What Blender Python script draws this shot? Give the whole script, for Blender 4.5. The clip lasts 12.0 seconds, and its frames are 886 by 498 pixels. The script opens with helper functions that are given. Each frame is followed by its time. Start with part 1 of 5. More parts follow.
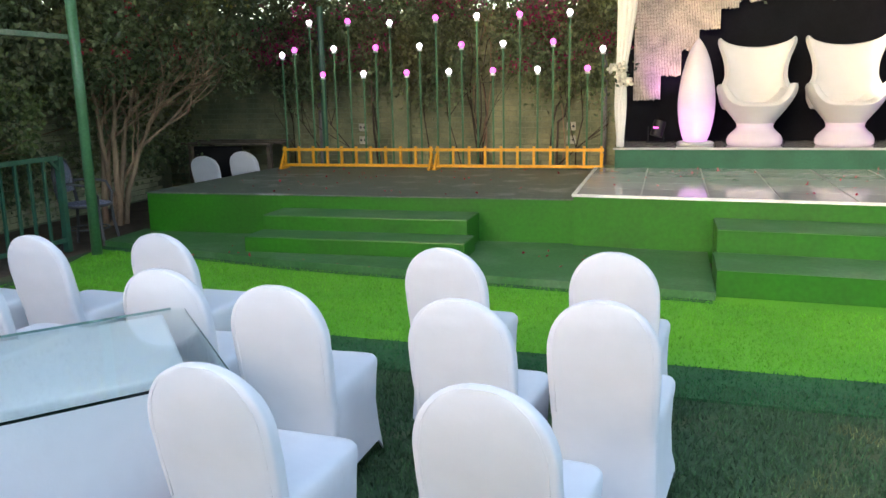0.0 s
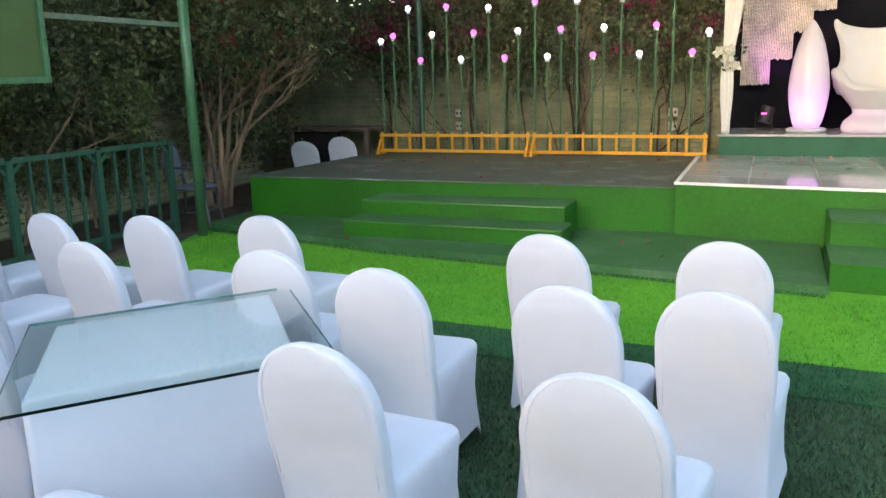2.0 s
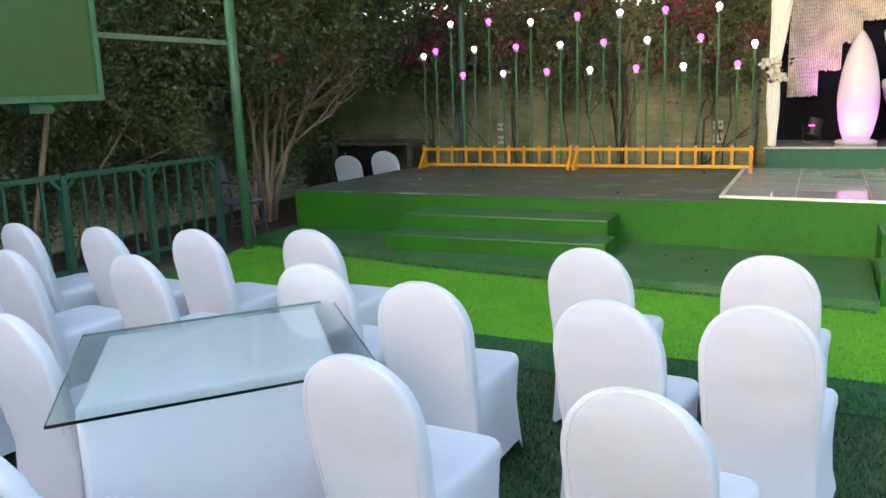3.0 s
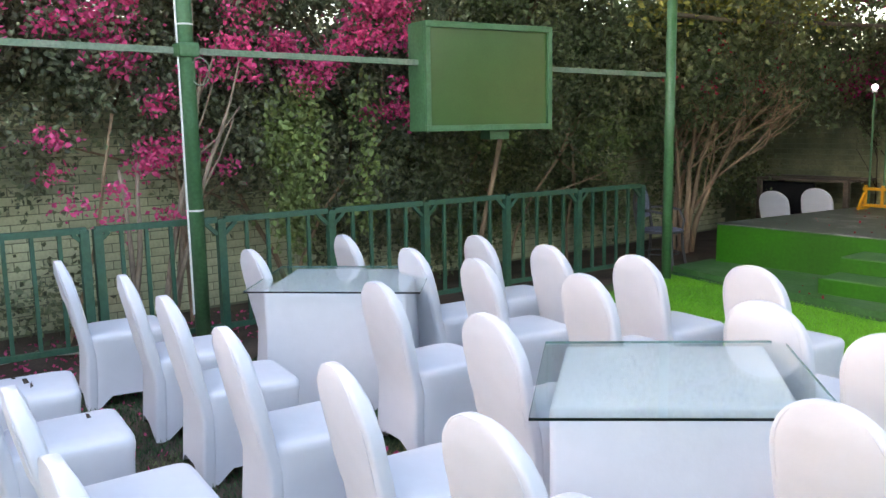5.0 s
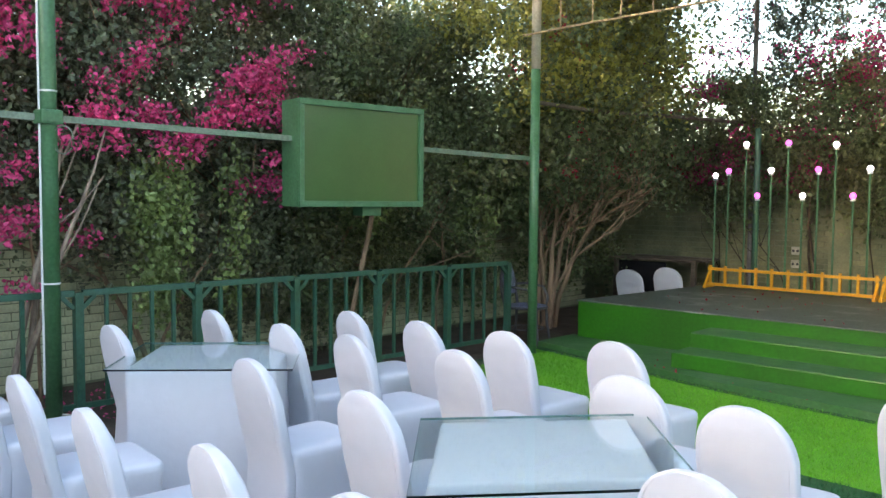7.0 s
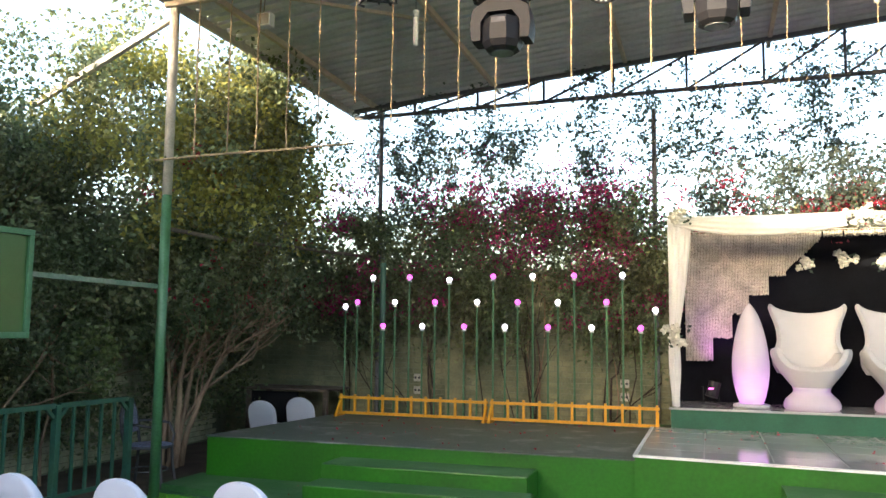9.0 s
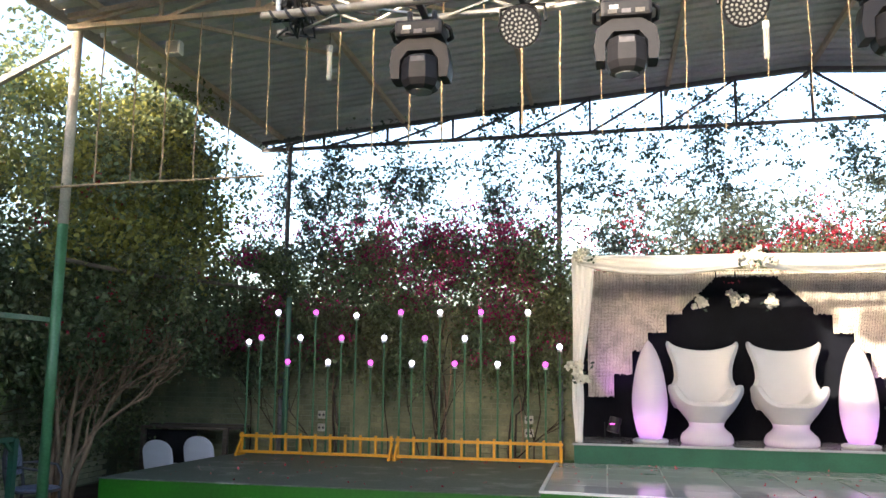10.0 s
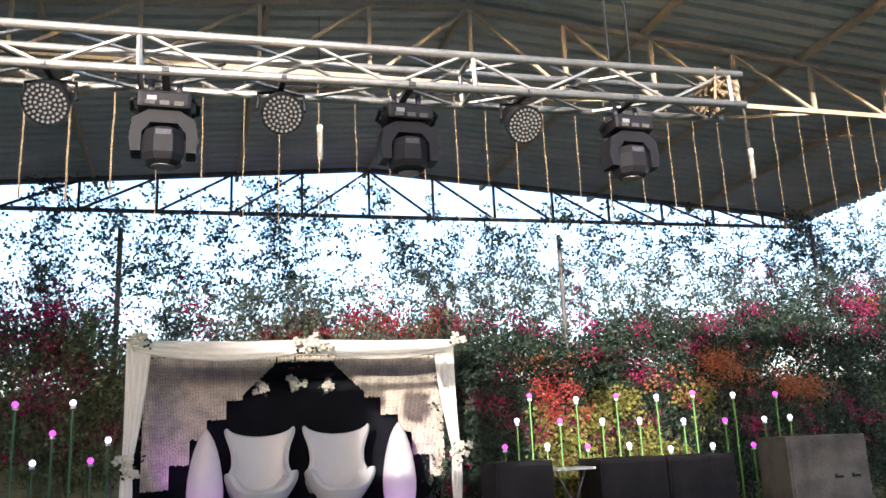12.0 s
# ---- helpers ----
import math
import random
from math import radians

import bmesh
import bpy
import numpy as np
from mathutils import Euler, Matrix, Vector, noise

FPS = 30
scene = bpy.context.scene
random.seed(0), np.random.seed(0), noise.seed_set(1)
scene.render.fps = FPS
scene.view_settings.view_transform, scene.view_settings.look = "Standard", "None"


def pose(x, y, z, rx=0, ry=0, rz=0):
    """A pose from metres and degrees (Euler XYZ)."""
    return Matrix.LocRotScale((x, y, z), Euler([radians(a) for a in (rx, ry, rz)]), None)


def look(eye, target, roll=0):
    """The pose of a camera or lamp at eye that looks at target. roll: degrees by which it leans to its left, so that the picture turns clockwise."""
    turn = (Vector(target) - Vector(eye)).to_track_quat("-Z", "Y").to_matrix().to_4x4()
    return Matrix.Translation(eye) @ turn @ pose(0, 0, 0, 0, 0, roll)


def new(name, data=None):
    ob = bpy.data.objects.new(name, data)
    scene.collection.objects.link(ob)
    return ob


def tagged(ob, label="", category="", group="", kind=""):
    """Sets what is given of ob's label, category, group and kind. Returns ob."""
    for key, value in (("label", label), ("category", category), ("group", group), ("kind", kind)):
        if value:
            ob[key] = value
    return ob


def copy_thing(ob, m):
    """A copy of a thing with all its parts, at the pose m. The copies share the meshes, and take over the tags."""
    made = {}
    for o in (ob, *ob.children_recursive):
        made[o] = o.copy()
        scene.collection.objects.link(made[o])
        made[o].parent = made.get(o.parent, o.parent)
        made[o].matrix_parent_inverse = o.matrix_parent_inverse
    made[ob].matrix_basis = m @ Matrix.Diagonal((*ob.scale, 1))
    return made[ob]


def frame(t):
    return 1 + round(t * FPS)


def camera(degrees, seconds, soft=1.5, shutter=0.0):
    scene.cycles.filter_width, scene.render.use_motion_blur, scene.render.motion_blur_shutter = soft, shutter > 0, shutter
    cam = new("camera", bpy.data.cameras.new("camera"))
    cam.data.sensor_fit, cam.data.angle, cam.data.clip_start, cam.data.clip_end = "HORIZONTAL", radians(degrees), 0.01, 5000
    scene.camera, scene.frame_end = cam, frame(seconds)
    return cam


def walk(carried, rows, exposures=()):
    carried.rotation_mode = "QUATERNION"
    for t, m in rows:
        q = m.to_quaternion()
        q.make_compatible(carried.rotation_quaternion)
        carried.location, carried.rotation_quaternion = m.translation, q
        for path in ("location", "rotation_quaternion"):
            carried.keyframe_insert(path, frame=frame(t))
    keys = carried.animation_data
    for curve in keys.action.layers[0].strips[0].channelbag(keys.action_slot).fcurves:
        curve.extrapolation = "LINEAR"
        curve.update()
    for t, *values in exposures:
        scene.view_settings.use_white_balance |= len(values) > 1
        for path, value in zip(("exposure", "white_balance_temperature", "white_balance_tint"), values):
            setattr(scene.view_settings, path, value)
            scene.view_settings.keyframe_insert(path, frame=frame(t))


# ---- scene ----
cam = camera(56.6, 12.0)
PATH = [
    (0, (0.717, 0.097, 1.612), (0.196, 1.986, 1.213), -1.2),
    (0.5, (0.705, 0.122, 1.601), (-0.02, 1.944, 1.21), -2.8),
    (1, (0.683, 0.115, 1.599), (-0.125, 1.903, 1.21), -2.2),
    (1.5, (0.662, 0.102, 1.594), (-0.118, 1.898, 1.19), -1.9),
    (2, (0.66, 0.111, 1.601), (-0.068, 1.924, 1.176), -1.5),
    (2.5, (0.65, 0.09, 1.607), (-0.096, 1.901, 1.202), -1.5),
    (3, (0.67, 0.09, 1.606), (-0.154, 1.87, 1.216), -2.0),
    (3.5, (0.647, 0.054, 1.607), (-0.546, 1.61, 1.208), -4.1),
    (3.7, (0.654, 0.019, 1.618), (-0.617, 1.508, 1.209), -4.3),
    (5.3, (0.51, -0.195, 1.643), (-1.066, 1.004, 1.361), -0.6),
    (5.5, (0.496, -0.217, 1.653), (-1.067, 1.004, 1.397), -0.8),
    (6, (0.497, -0.24, 1.652), (-1.006, 1.063, 1.444), 0.0),
    (6.5, (0.524, -0.243, 1.659), (-0.921, 1.128, 1.486), 0.3),
    (7, (0.553, -0.223, 1.653), (-0.802, 1.243, 1.532), 0.5),
    (7.5, (0.564, -0.145, 1.639), (-0.587, 1.489, 1.573), 0.4),
    (7.7, (0.582, -0.121, 1.644), (-0.483, 1.571, 1.614), 0.8),
    (9.3, (0.557, -0.177, 1.686), (0.012, 1.734, 1.914), 0.7),
    (9.5, (0.543, -0.178, 1.686), (0.038, 1.742, 1.929), 0.9),
    (10, (0.497, -0.19, 1.688), (0.112, 1.752, 1.972), 0.7),
    (10.5, (0.513, -0.16, 1.728), (0.344, 1.799, 2.098), -0.0),
    (11, (0.581, -0.145, 1.761), (0.762, 1.803, 2.175), 0.2),
    (11.5, (0.687, -0.166, 1.782), (1.01, 1.754, 2.238), -1.9),
    (12, (0.778, -0.179, 1.8), (1.365, 1.679, 2.251), -2.5),
]
walk(cam, [(t, look(eye, target, roll)) for t, eye, target, roll in PATH],
     [(0, 3.54, 6450, 11), (2.7, 3.54, 6400, 11), (3.5, 3.64, 6800, 15), (5.5, 3.92, 7200, 19), (7.2, 3.7, 6650, 14), (9.4, 3.2, 6050, 15), (10.5, 2.8, 5550, 19), (12.0, 2.2, 5350, 20)])

# ---- light ----
SUN_EL, SUN_AZ = radians(9), radians(205)   # azimuth clockwise from +y
world = bpy.data.worlds.new("world")
scene.world = world
world.use_nodes = True
wn = world.node_tree.nodes
sky = wn.new("ShaderNodeTexSky")
sky.sky_type, sky.sun_disc = "NISHITA", False
sky.sun_elevation, sky.sun_rotation = SUN_EL, SUN_AZ
sky.dust_density = 3.0
world.node_tree.links.new(sky.outputs[0], wn["Background"].inputs[0])
wn["Background"].inputs[1].default_value = 0.15
sun_data = bpy.data.lights.new("sun", "SUN")
sun_data.energy, sun_data.angle, sun_data.color = 1.8, radians(0.5), (1.0, 0.83, 0.58)
sun = new("sun", sun_data)
sun_dir = Vector((math.sin(SUN_AZ) * math.cos(SUN_EL), math.cos(SUN_AZ) * math.cos(SUN_EL), math.sin(SUN_EL)))
sun.rotation_euler = sun_dir.to_track_quat("Z", "Y").to_euler()

# ---- materials ----
def material(name, color, rough=0.6, metal=0.0, vary=0.15, scale=8.0, fine=60.0, bump=0.15, second=None, island=0.0, obj=0.0, stretch=(1, 1, 1), mix_at=(0.4, 0.65), sheen=0.0, coat=0.0, subsurface=0.0, transmit=0.0, spec=0.5):
    """A surface with broad stains, fine grain and a fine relief."""
    m = bpy.data.materials.new(name)
    m.use_nodes = True
    n, l = m.node_tree.nodes, m.node_tree.links
    b = n["Principled BSDF"]
    tc = n.new("ShaderNodeTexCoord")
    mp = n.new("ShaderNodeMapping")
    mp.inputs["Scale"].default_value = stretch
    l.new(tc.outputs["Object"], mp.inputs[0])
    big = n.new("ShaderNodeTexNoise")
    big.inputs["Scale"].default_value, big.inputs["Detail"].default_value = scale, 5
    small = n.new("ShaderNodeTexNoise")
    small.inputs["Scale"].default_value, small.inputs["Detail"].default_value = fine, 3
    for t in (big, small):
        l.new(mp.outputs[0], t.inputs["Vector"])
    ramp = n.new("ShaderNodeMapRange")
    ramp.inputs["From Min"].default_value, ramp.inputs["From Max"].default_value = mix_at
    l.new(big.outputs["Fac"], ramp.inputs["Value"])
    mix = n.new("ShaderNodeMix")
    mix.data_type = "RGBA"
    mix.inputs[6].default_value = (*color, 1)
    other = second or tuple(c * (1 - 1.6 * vary) for c in color)
    mix.inputs[7].default_value = (*other, 1)
    l.new(ramp.outputs[0], mix.inputs[0])
    hsv = n.new("ShaderNodeHueSaturation")
    l.new(mix.outputs[2], hsv.inputs["Color"])
    val = n.new("ShaderNodeMapRange")
    val.inputs["From Min"].default_value, val.inputs["From Max"].default_value = 0.3, 0.7
    val.inputs["To Min"].default_value, val.inputs["To Max"].default_value = 1 - vary, 1 + vary
    l.new(small.outputs["Fac"], val.inputs["Value"])
    last = val.outputs[0]
    for amount, kind, socket in ((island, "ShaderNodeNewGeometry", "Random Per Island"), (obj, "ShaderNodeObjectInfo", "Random")):
        if amount:
            g = n.new(kind)
            r = n.new("ShaderNodeMapRange")
            r.inputs["To Min"].default_value, r.inputs["To Max"].default_value = 1 - amount, 1 + amount
            l.new(g.outputs[socket], r.inputs["Value"])
            mul = n.new("ShaderNodeMath")
            mul.operation = "MULTIPLY"
            l.new(last, mul.inputs[0])
            l.new(r.outputs[0], mul.inputs[1])
            last = mul.outputs[0]
    l.new(last, hsv.inputs["Value"])
    l.new(hsv.outputs[0], b.inputs["Base Color"])
    b.inputs["Roughness"].default_value, b.inputs["Metallic"].default_value = rough, metal
    b.inputs["Sheen Weight"].default_value = sheen
    b.inputs["Specular IOR Level"].default_value = spec
    b.inputs["Coat Weight"].default_value = coat
    b.inputs["Subsurface Weight"].default_value = subsurface
    if bump:
        bp = n.new("ShaderNodeBump")
        bp.inputs["Strength"].default_value, bp.inputs["Distance"].default_value = bump, 0.01
        l.new(small.outputs["Fac"], bp.inputs["Height"])
        l.new(bp.outputs[0], b.inputs["Normal"])
    if transmit:
        tr = n.new("ShaderNodeBsdfTranslucent")
        l.new(hsv.outputs[0], tr.inputs[0])
        ms = n.new("ShaderNodeMixShader")
        ms.inputs[0].default_value = transmit
        l.new(b.outputs[0], ms.inputs[1])
        l.new(tr.outputs[0], ms.inputs[2])
        l.new(ms.outputs[0], n["Material Output"].inputs[0])
    return m


def glow(name, color, strength):
    m = bpy.data.materials.new(name)
    m.use_nodes = True
    b = m.node_tree.nodes["Principled BSDF"]
    b.inputs["Base Color"].default_value = (*color, 1)
    b.inputs["Emission Color"].default_value = (*color, 1)
    b.inputs["Emission Strength"].default_value = strength
    return m


def glass(name, color, rough=0.0):
    m = bpy.data.materials.new(name)
    m.use_nodes = True
    n, l = m.node_tree.nodes, m.node_tree.links
    n.remove(n["Principled BSDF"])
    clear, gloss = n.new("ShaderNodeBsdfTransparent"), n.new("ShaderNodeBsdfGlossy")
    clear.inputs[0].default_value = (*color, 1)
    gloss.inputs["Roughness"].default_value = rough
    facing, mix = n.new("ShaderNodeLayerWeight"), n.new("ShaderNodeMixShader")
    facing.inputs[0].default_value = 0.5
    power, gain = n.new("ShaderNodeMath"), n.new("ShaderNodeMath")
    power.operation, gain.operation = "POWER", "MULTIPLY_ADD"
    power.inputs[1].default_value = 4.0
    gain.inputs[1].default_value, gain.inputs[2].default_value = 0.42, 0.05
    l.new(facing.outputs["Facing"], power.inputs[0])
    l.new(power.outputs[0], gain.inputs[0])
    l.new(gain.outputs[0], mix.inputs[0])
    l.new(clear.outputs[0], mix.inputs[1])
    l.new(gloss.outputs[0], mix.inputs[2])
    l.new(mix.outputs[0], n["Material Output"].inputs[0])
    return m


SPANDEX = material("white_spandex", (0.64, 0.645, 0.695), 0.75, vary=0.02, scale=4, fine=16, bump=0.24, sheen=0.2, transmit=0.08)
GLASS = glass("table_glass", (0.945, 0.985, 0.98))
# two tones of one glass edge, inner reflection painted as colour
EDGE_REFLECT_DARK = material("dark_reflecting_edge", (0.003, 0.008, 0.008), 0.15, vary=0.05, bump=0)
EDGE_REFLECT_PALE = material("pale_reflecting_edge", (0.12, 0.22, 0.21), 0.12, vary=0.05, bump=0)
GREEN_METAL = material("green_paint", (0.05, 0.145, 0.06), 0.42, vary=0.15, scale=5, fine=40, bump=0.05, second=(0.07, 0.175, 0.085))
BEAM_PAINT = material("faded_green_paint", (0.13, 0.20, 0.13), 0.6, vary=0.2, scale=5, fine=40, bump=0.08, second=(0.20, 0.23, 0.17))
RAIL_GREEN = material("dark_green_paint", (0.026, 0.095, 0.062), 0.5, vary=0.2, scale=5, fine=40, bump=0.05, second=(0.03, 0.09, 0.05))
GREEN_BOARD = material("green_board", (0.045, 0.115, 0.032), 0.2, spec=0.5, vary=0.06, scale=3, fine=90, bump=0.04)
PALE_METAL = material("weathered_cream_paint", (0.5, 0.46, 0.38), 0.5, vary=0.15, scale=7, fine=60, bump=0.06)
TURF = material("bright_turf", (0.10, 0.33, 0.010), 0.8, vary=0.25, scale=1.5, fine=120, bump=0.5, second=(0.08, 0.30, 0.010), island=0.3)
TURF_DARK = material("dark_turf", (0.012, 0.085, 0.025), 0.85, vary=0.3, scale=4, fine=120, bump=0.5, second=(0.02, 0.11, 0.03), island=0.3)
LAWN = material("worn_lawn", (0.028, 0.068, 0.026), 0.9, vary=0.3, scale=1.1, fine=70, bump=0.6, second=(0.11, 0.105, 0.05), mix_at=(0.54, 0.72))
GRASS = material("grass_blades", (0.032, 0.082, 0.03), 0.8, vary=0.3, scale=1.6, fine=40, bump=0, second=(0.19, 0.17, 0.07), island=0.55, mix_at=(0.56, 0.74))
STAGE_GREEN = material("green_stage_paint", (0.021, 0.142, 0.007), 0.36, vary=0.12, scale=1.8, fine=30, bump=0.1, second=(0.022, 0.115, 0.010))
LEDGE_GREEN = material("worn_green_concrete", (0.032, 0.125, 0.03), 0.65, vary=0.15, scale=2.5, fine=35, bump=0.15, second=(0.08, 0.17, 0.075), mix_at=(0.45, 0.75))
STAGE_TOP = material("grey_green_floor", (0.085, 0.11, 0.085), 0.5, vary=0.3, scale=3.2, fine=36, bump=0.15, second=(0.25, 0.26, 0.235), mix_at=(0.54, 0.74))
RISER_DARK = material("dark_green_carpet", (0.015, 0.095, 0.05), 0.7, vary=0.12, scale=3, fine=80, bump=0.2)
TILE = material("polished_tile", (0.40, 0.405, 0.40), 0.08, vary=0.05, scale=2.5, fine=12, bump=0.0, obj=0.05)
GROUT = material("grout", (0.3, 0.3, 0.28), 0.8, vary=0.2)
WHITE_TRIM = material("white_edging", (0.75, 0.75, 0.72), 0.4, vary=0.08)
LEAF_TREE = material("tree_leaf", (0.155, 0.205, 0.095), 0.42, vary=0.2, scale=1.3, fine=9, bump=0, second=(0.17, 0.175, 0.07), island=0.5, transmit=0.45, sheen=0.15)
# leaf colour with the low sun painted in
LEAF_SUNLIT = material("sunlit_yellow_leaf", (0.36, 0.35, 0.085), 0.45, vary=0.2, scale=2, fine=9, bump=0, island=0.35, transmit=0.45)
# darker olive copy of the wall brick, roof shade put into its colour
BRICK_SHADED = material("shaded_olive_brick", (0.235, 0.23, 0.125), 0.75, vary=0.12, scale=2.2, fine=40, bump=0.2, island=0.1, second=(0.12, 0.13, 0.07))
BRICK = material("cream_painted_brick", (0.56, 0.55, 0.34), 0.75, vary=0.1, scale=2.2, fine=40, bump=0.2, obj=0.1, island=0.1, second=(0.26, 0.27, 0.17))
# neutral grey for the unseen south blocker, to bounce fill light
BLOCKER_GREY = material("blocker_grey", (0.5, 0.5, 0.5), 0.8, vary=0.1, scale=1.5, fine=30, bump=0.1)
MORTAR = material("painted_mortar", (0.2, 0.21, 0.13), 0.85, vary=0.15, scale=2.0, fine=40, bump=0.3)
YELLOW = material("yellow_paint", (0.72, 0.34, 0.015), 0.45, vary=0.1, scale=9, fine=50, bump=0.05)
LEAF = material("green_leaf", (0.20, 0.238, 0.135), 0.42, vary=0.2, scale=1.3, fine=9, bump=0, second=(0.165, 0.165, 0.085), island=0.5, transmit=0.45, sheen=0.25)
LEAF_LIGHT = material("light_green_leaf", (0.25, 0.32, 0.11), 0.5, vary=0.2, scale=2, fine=9, bump=0, island=0.35, transmit=0.35)
# dark silk-flower leaves; on the right hedge the darkness stands in for shade
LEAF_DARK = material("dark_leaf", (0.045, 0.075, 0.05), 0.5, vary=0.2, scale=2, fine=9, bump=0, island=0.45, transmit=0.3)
LEAF_SHOOT = material("shoot_leaf", (0.14, 0.18, 0.135), 0.42, vary=0.2, scale=2, fine=9, bump=0, island=0.45, transmit=0.6, sheen=0.2)
BLOSSOM = material("magenta_bracts", (0.85, 0.11, 0.29), 0.6, vary=0.15, scale=2, fine=9, bump=0, island=0.3, transmit=0.35)
BLOSSOM_PURPLE = material("purple_bracts", (0.42, 0.028, 0.14), 0.6, vary=0.15, scale=2, fine=9, bump=0, island=0.35, transmit=0.35)
BLOSSOM_RED = material("red_bracts", (0.42, 0.03, 0.06), 0.6, vary=0.15, scale=2, fine=9, bump=0, island=0.35, transmit=0.35)
BLOSSOM_CORAL = material("coral_bracts", (0.55, 0.085, 0.07), 0.6, vary=0.15, scale=2, fine=9, bump=0, island=0.3, transmit=0.35)
BLOSSOM_ORANGE = material("orange_bracts", (0.44, 0.16, 0.07), 0.6, vary=0.15, scale=2, fine=9, bump=0, island=0.3, transmit=0.35)
BARK = material("pale_bark", (0.32, 0.21, 0.13), 0.85, vary=0.25, scale=6, fine=50, bump=0.5, stretch=(1, 1, 0.3))
PALE_BARK = material("grey_pale_bark", (0.36, 0.28, 0.21), 0.85, vary=0.25, scale=6, fine=50, bump=0.5, stretch=(1, 1, 0.3), second=(0.22, 0.16, 0.12))
# lit copy of the green pole paint, sunlight put into the colour
POLE_SUNLIT = material("sunlit_green_paint", (0.11, 0.27, 0.04), 0.45, vary=0.15, scale=5, fine=40, bump=0.05)
TWIG = material("dark_twig", (0.07, 0.05, 0.035), 0.85, vary=0.25, scale=6, fine=50, bump=0.3)
SOIL = material("bare_soil", (0.10, 0.07, 0.05), 0.95, vary=0.3, scale=3, fine=50, bump=0.6)
DRAPE = material("white_drape", (0.78, 0.76, 0.72), 0.7, vary=0.04, scale=4, fine=120, bump=0.08, sheen=0.3, transmit=0.15)
BEADS = material("silver_beads", (0.60, 0.55, 0.46), 0.35, metal=0.0, vary=0.2, scale=6, fine=150, bump=0.2, island=0.25)
BLACK_CLOTH = material("black_cloth", (0.007, 0.008, 0.011), 0.9, vary=0.2, scale=3, fine=90, bump=0.1, spec=0.08)
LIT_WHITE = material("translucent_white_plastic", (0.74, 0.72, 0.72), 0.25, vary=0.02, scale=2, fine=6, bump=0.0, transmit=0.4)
GLOSS_WHITE = material("white_gelcoat", (0.46, 0.462, 0.48), 0.34, vary=0.02, scale=2, fine=6, bump=0.0, coat=0.05)
PETAL = material("cream_petals", (0.66, 0.63, 0.54), 0.6, vary=0.08, scale=20, fine=60, bump=0.05, island=0.12, transmit=0.2)
ROOF = material("roof_sheet", (0.70, 0.69, 0.67), 0.5, metal=0.1, vary=0.08, scale=1.2, fine=20, bump=0.05, second=(0.58, 0.57, 0.55))
STEEL = material("primed_steel", (0.62, 0.51, 0.38), 0.55, vary=0.15, scale=4, fine=40, bump=0.08, second=(0.5, 0.40, 0.29))
STEEL_GREY = material("grey_steel", (0.15, 0.14, 0.145), 0.6, vary=0.2, scale=4, fine=40, bump=0.08)
STEEL_DARK = material("dark_steel", (0.07, 0.065, 0.07), 0.6, vary=0.2, scale=4, fine=40, bump=0.08)
ALUMINIUM = material("truss_aluminium", (0.46, 0.44, 0.39), 0.5, metal=0.75, vary=0.12, scale=6, fine=50, bump=0.06)
BLACK_PLASTIC = material("black_plastic", (0.014, 0.0135, 0.015), 0.5, spec=0.22, vary=0.15, scale=5, fine=40, bump=0.05)
BLACK_BOX = material("scuffed_black_box", (0.011, 0.0105, 0.012), 0.7, spec=0.15, vary=0.2, scale=3, fine=50, bump=0.15, second=(0.02, 0.018, 0.019))
GREY_BOX = material("dusty_grey_box", (0.12, 0.112, 0.095), 0.7, spec=0.2, vary=0.2, scale=2.5, fine=50, bump=0.15, second=(0.06, 0.055, 0.052))
FROSTED = material("frosted_tube", (0.34, 0.34, 0.33), 0.3, vary=0.06)
LENS = material("led_lens", (0.3, 0.3, 0.28), 0.25, metal=0.2, vary=0.1, bump=0)
ROPE = material("jute_rope", (0.36, 0.27, 0.16), 0.9, vary=0.25, scale=20, fine=120, bump=0.4)
CABLE = material("black_cable", (0.02, 0.02, 0.02), 0.5, vary=0.1)
WHITE_PLASTIC = material("white_plastic", (0.72, 0.72, 0.70), 0.35, vary=0.05)
OLD_WOOD = material("weathered_boards", (0.14, 0.105, 0.075), 0.85, vary=0.3, scale=4, fine=40, bump=0.4, stretch=(0.3, 1, 1))
WICKER = material("blue_grey_wicker", (0.22, 0.24, 0.36), 0.55, vary=0.45, scale=40, fine=90, bump=0.4)
GLOBE_WHITE = glow("white_globe", (0.95, 0.88, 1.0), 0.6)
GLOBE_PINK = glow("magenta_globe", (0.82, 0.09, 0.62), 0.36)
LED_PINK = glow("magenta_led", (1.0, 0.12, 0.7), 0.3)

# ---- helpers for meshes ----
def mesh_of(name, bm, mat, smooth=False):
    me = bpy.data.meshes.new(name)
    bmesh.ops.recalc_face_normals(bm, faces=bm.faces)
    bm.to_mesh(me)
    bm.free()
    me.materials.append(mat)
    if smooth:
        me.polygons.foreach_set("use_smooth", [True] * len(me.polygons))
    return me


def part(name, bm, mat, parent, label="", smooth=False):
    ob = new(name, mesh_of(name, bm, mat, smooth))
    ob.parent = parent
    return tagged(ob, label)


def raw(name, verts, faces, mat, parent=None, label=""):
    me = bpy.data.meshes.new(name)
    me.from_pydata(verts, [], faces)
    me.materials.append(mat)
    ob = new(name, me)
    ob.parent = parent
    return tagged(ob, label)


def thing(name, m, label, category, group="", kind=""):
    ob = new(name)
    ob.empty_display_size = 0.1
    ob.matrix_basis = m
    return tagged(ob, label, category, group, kind)


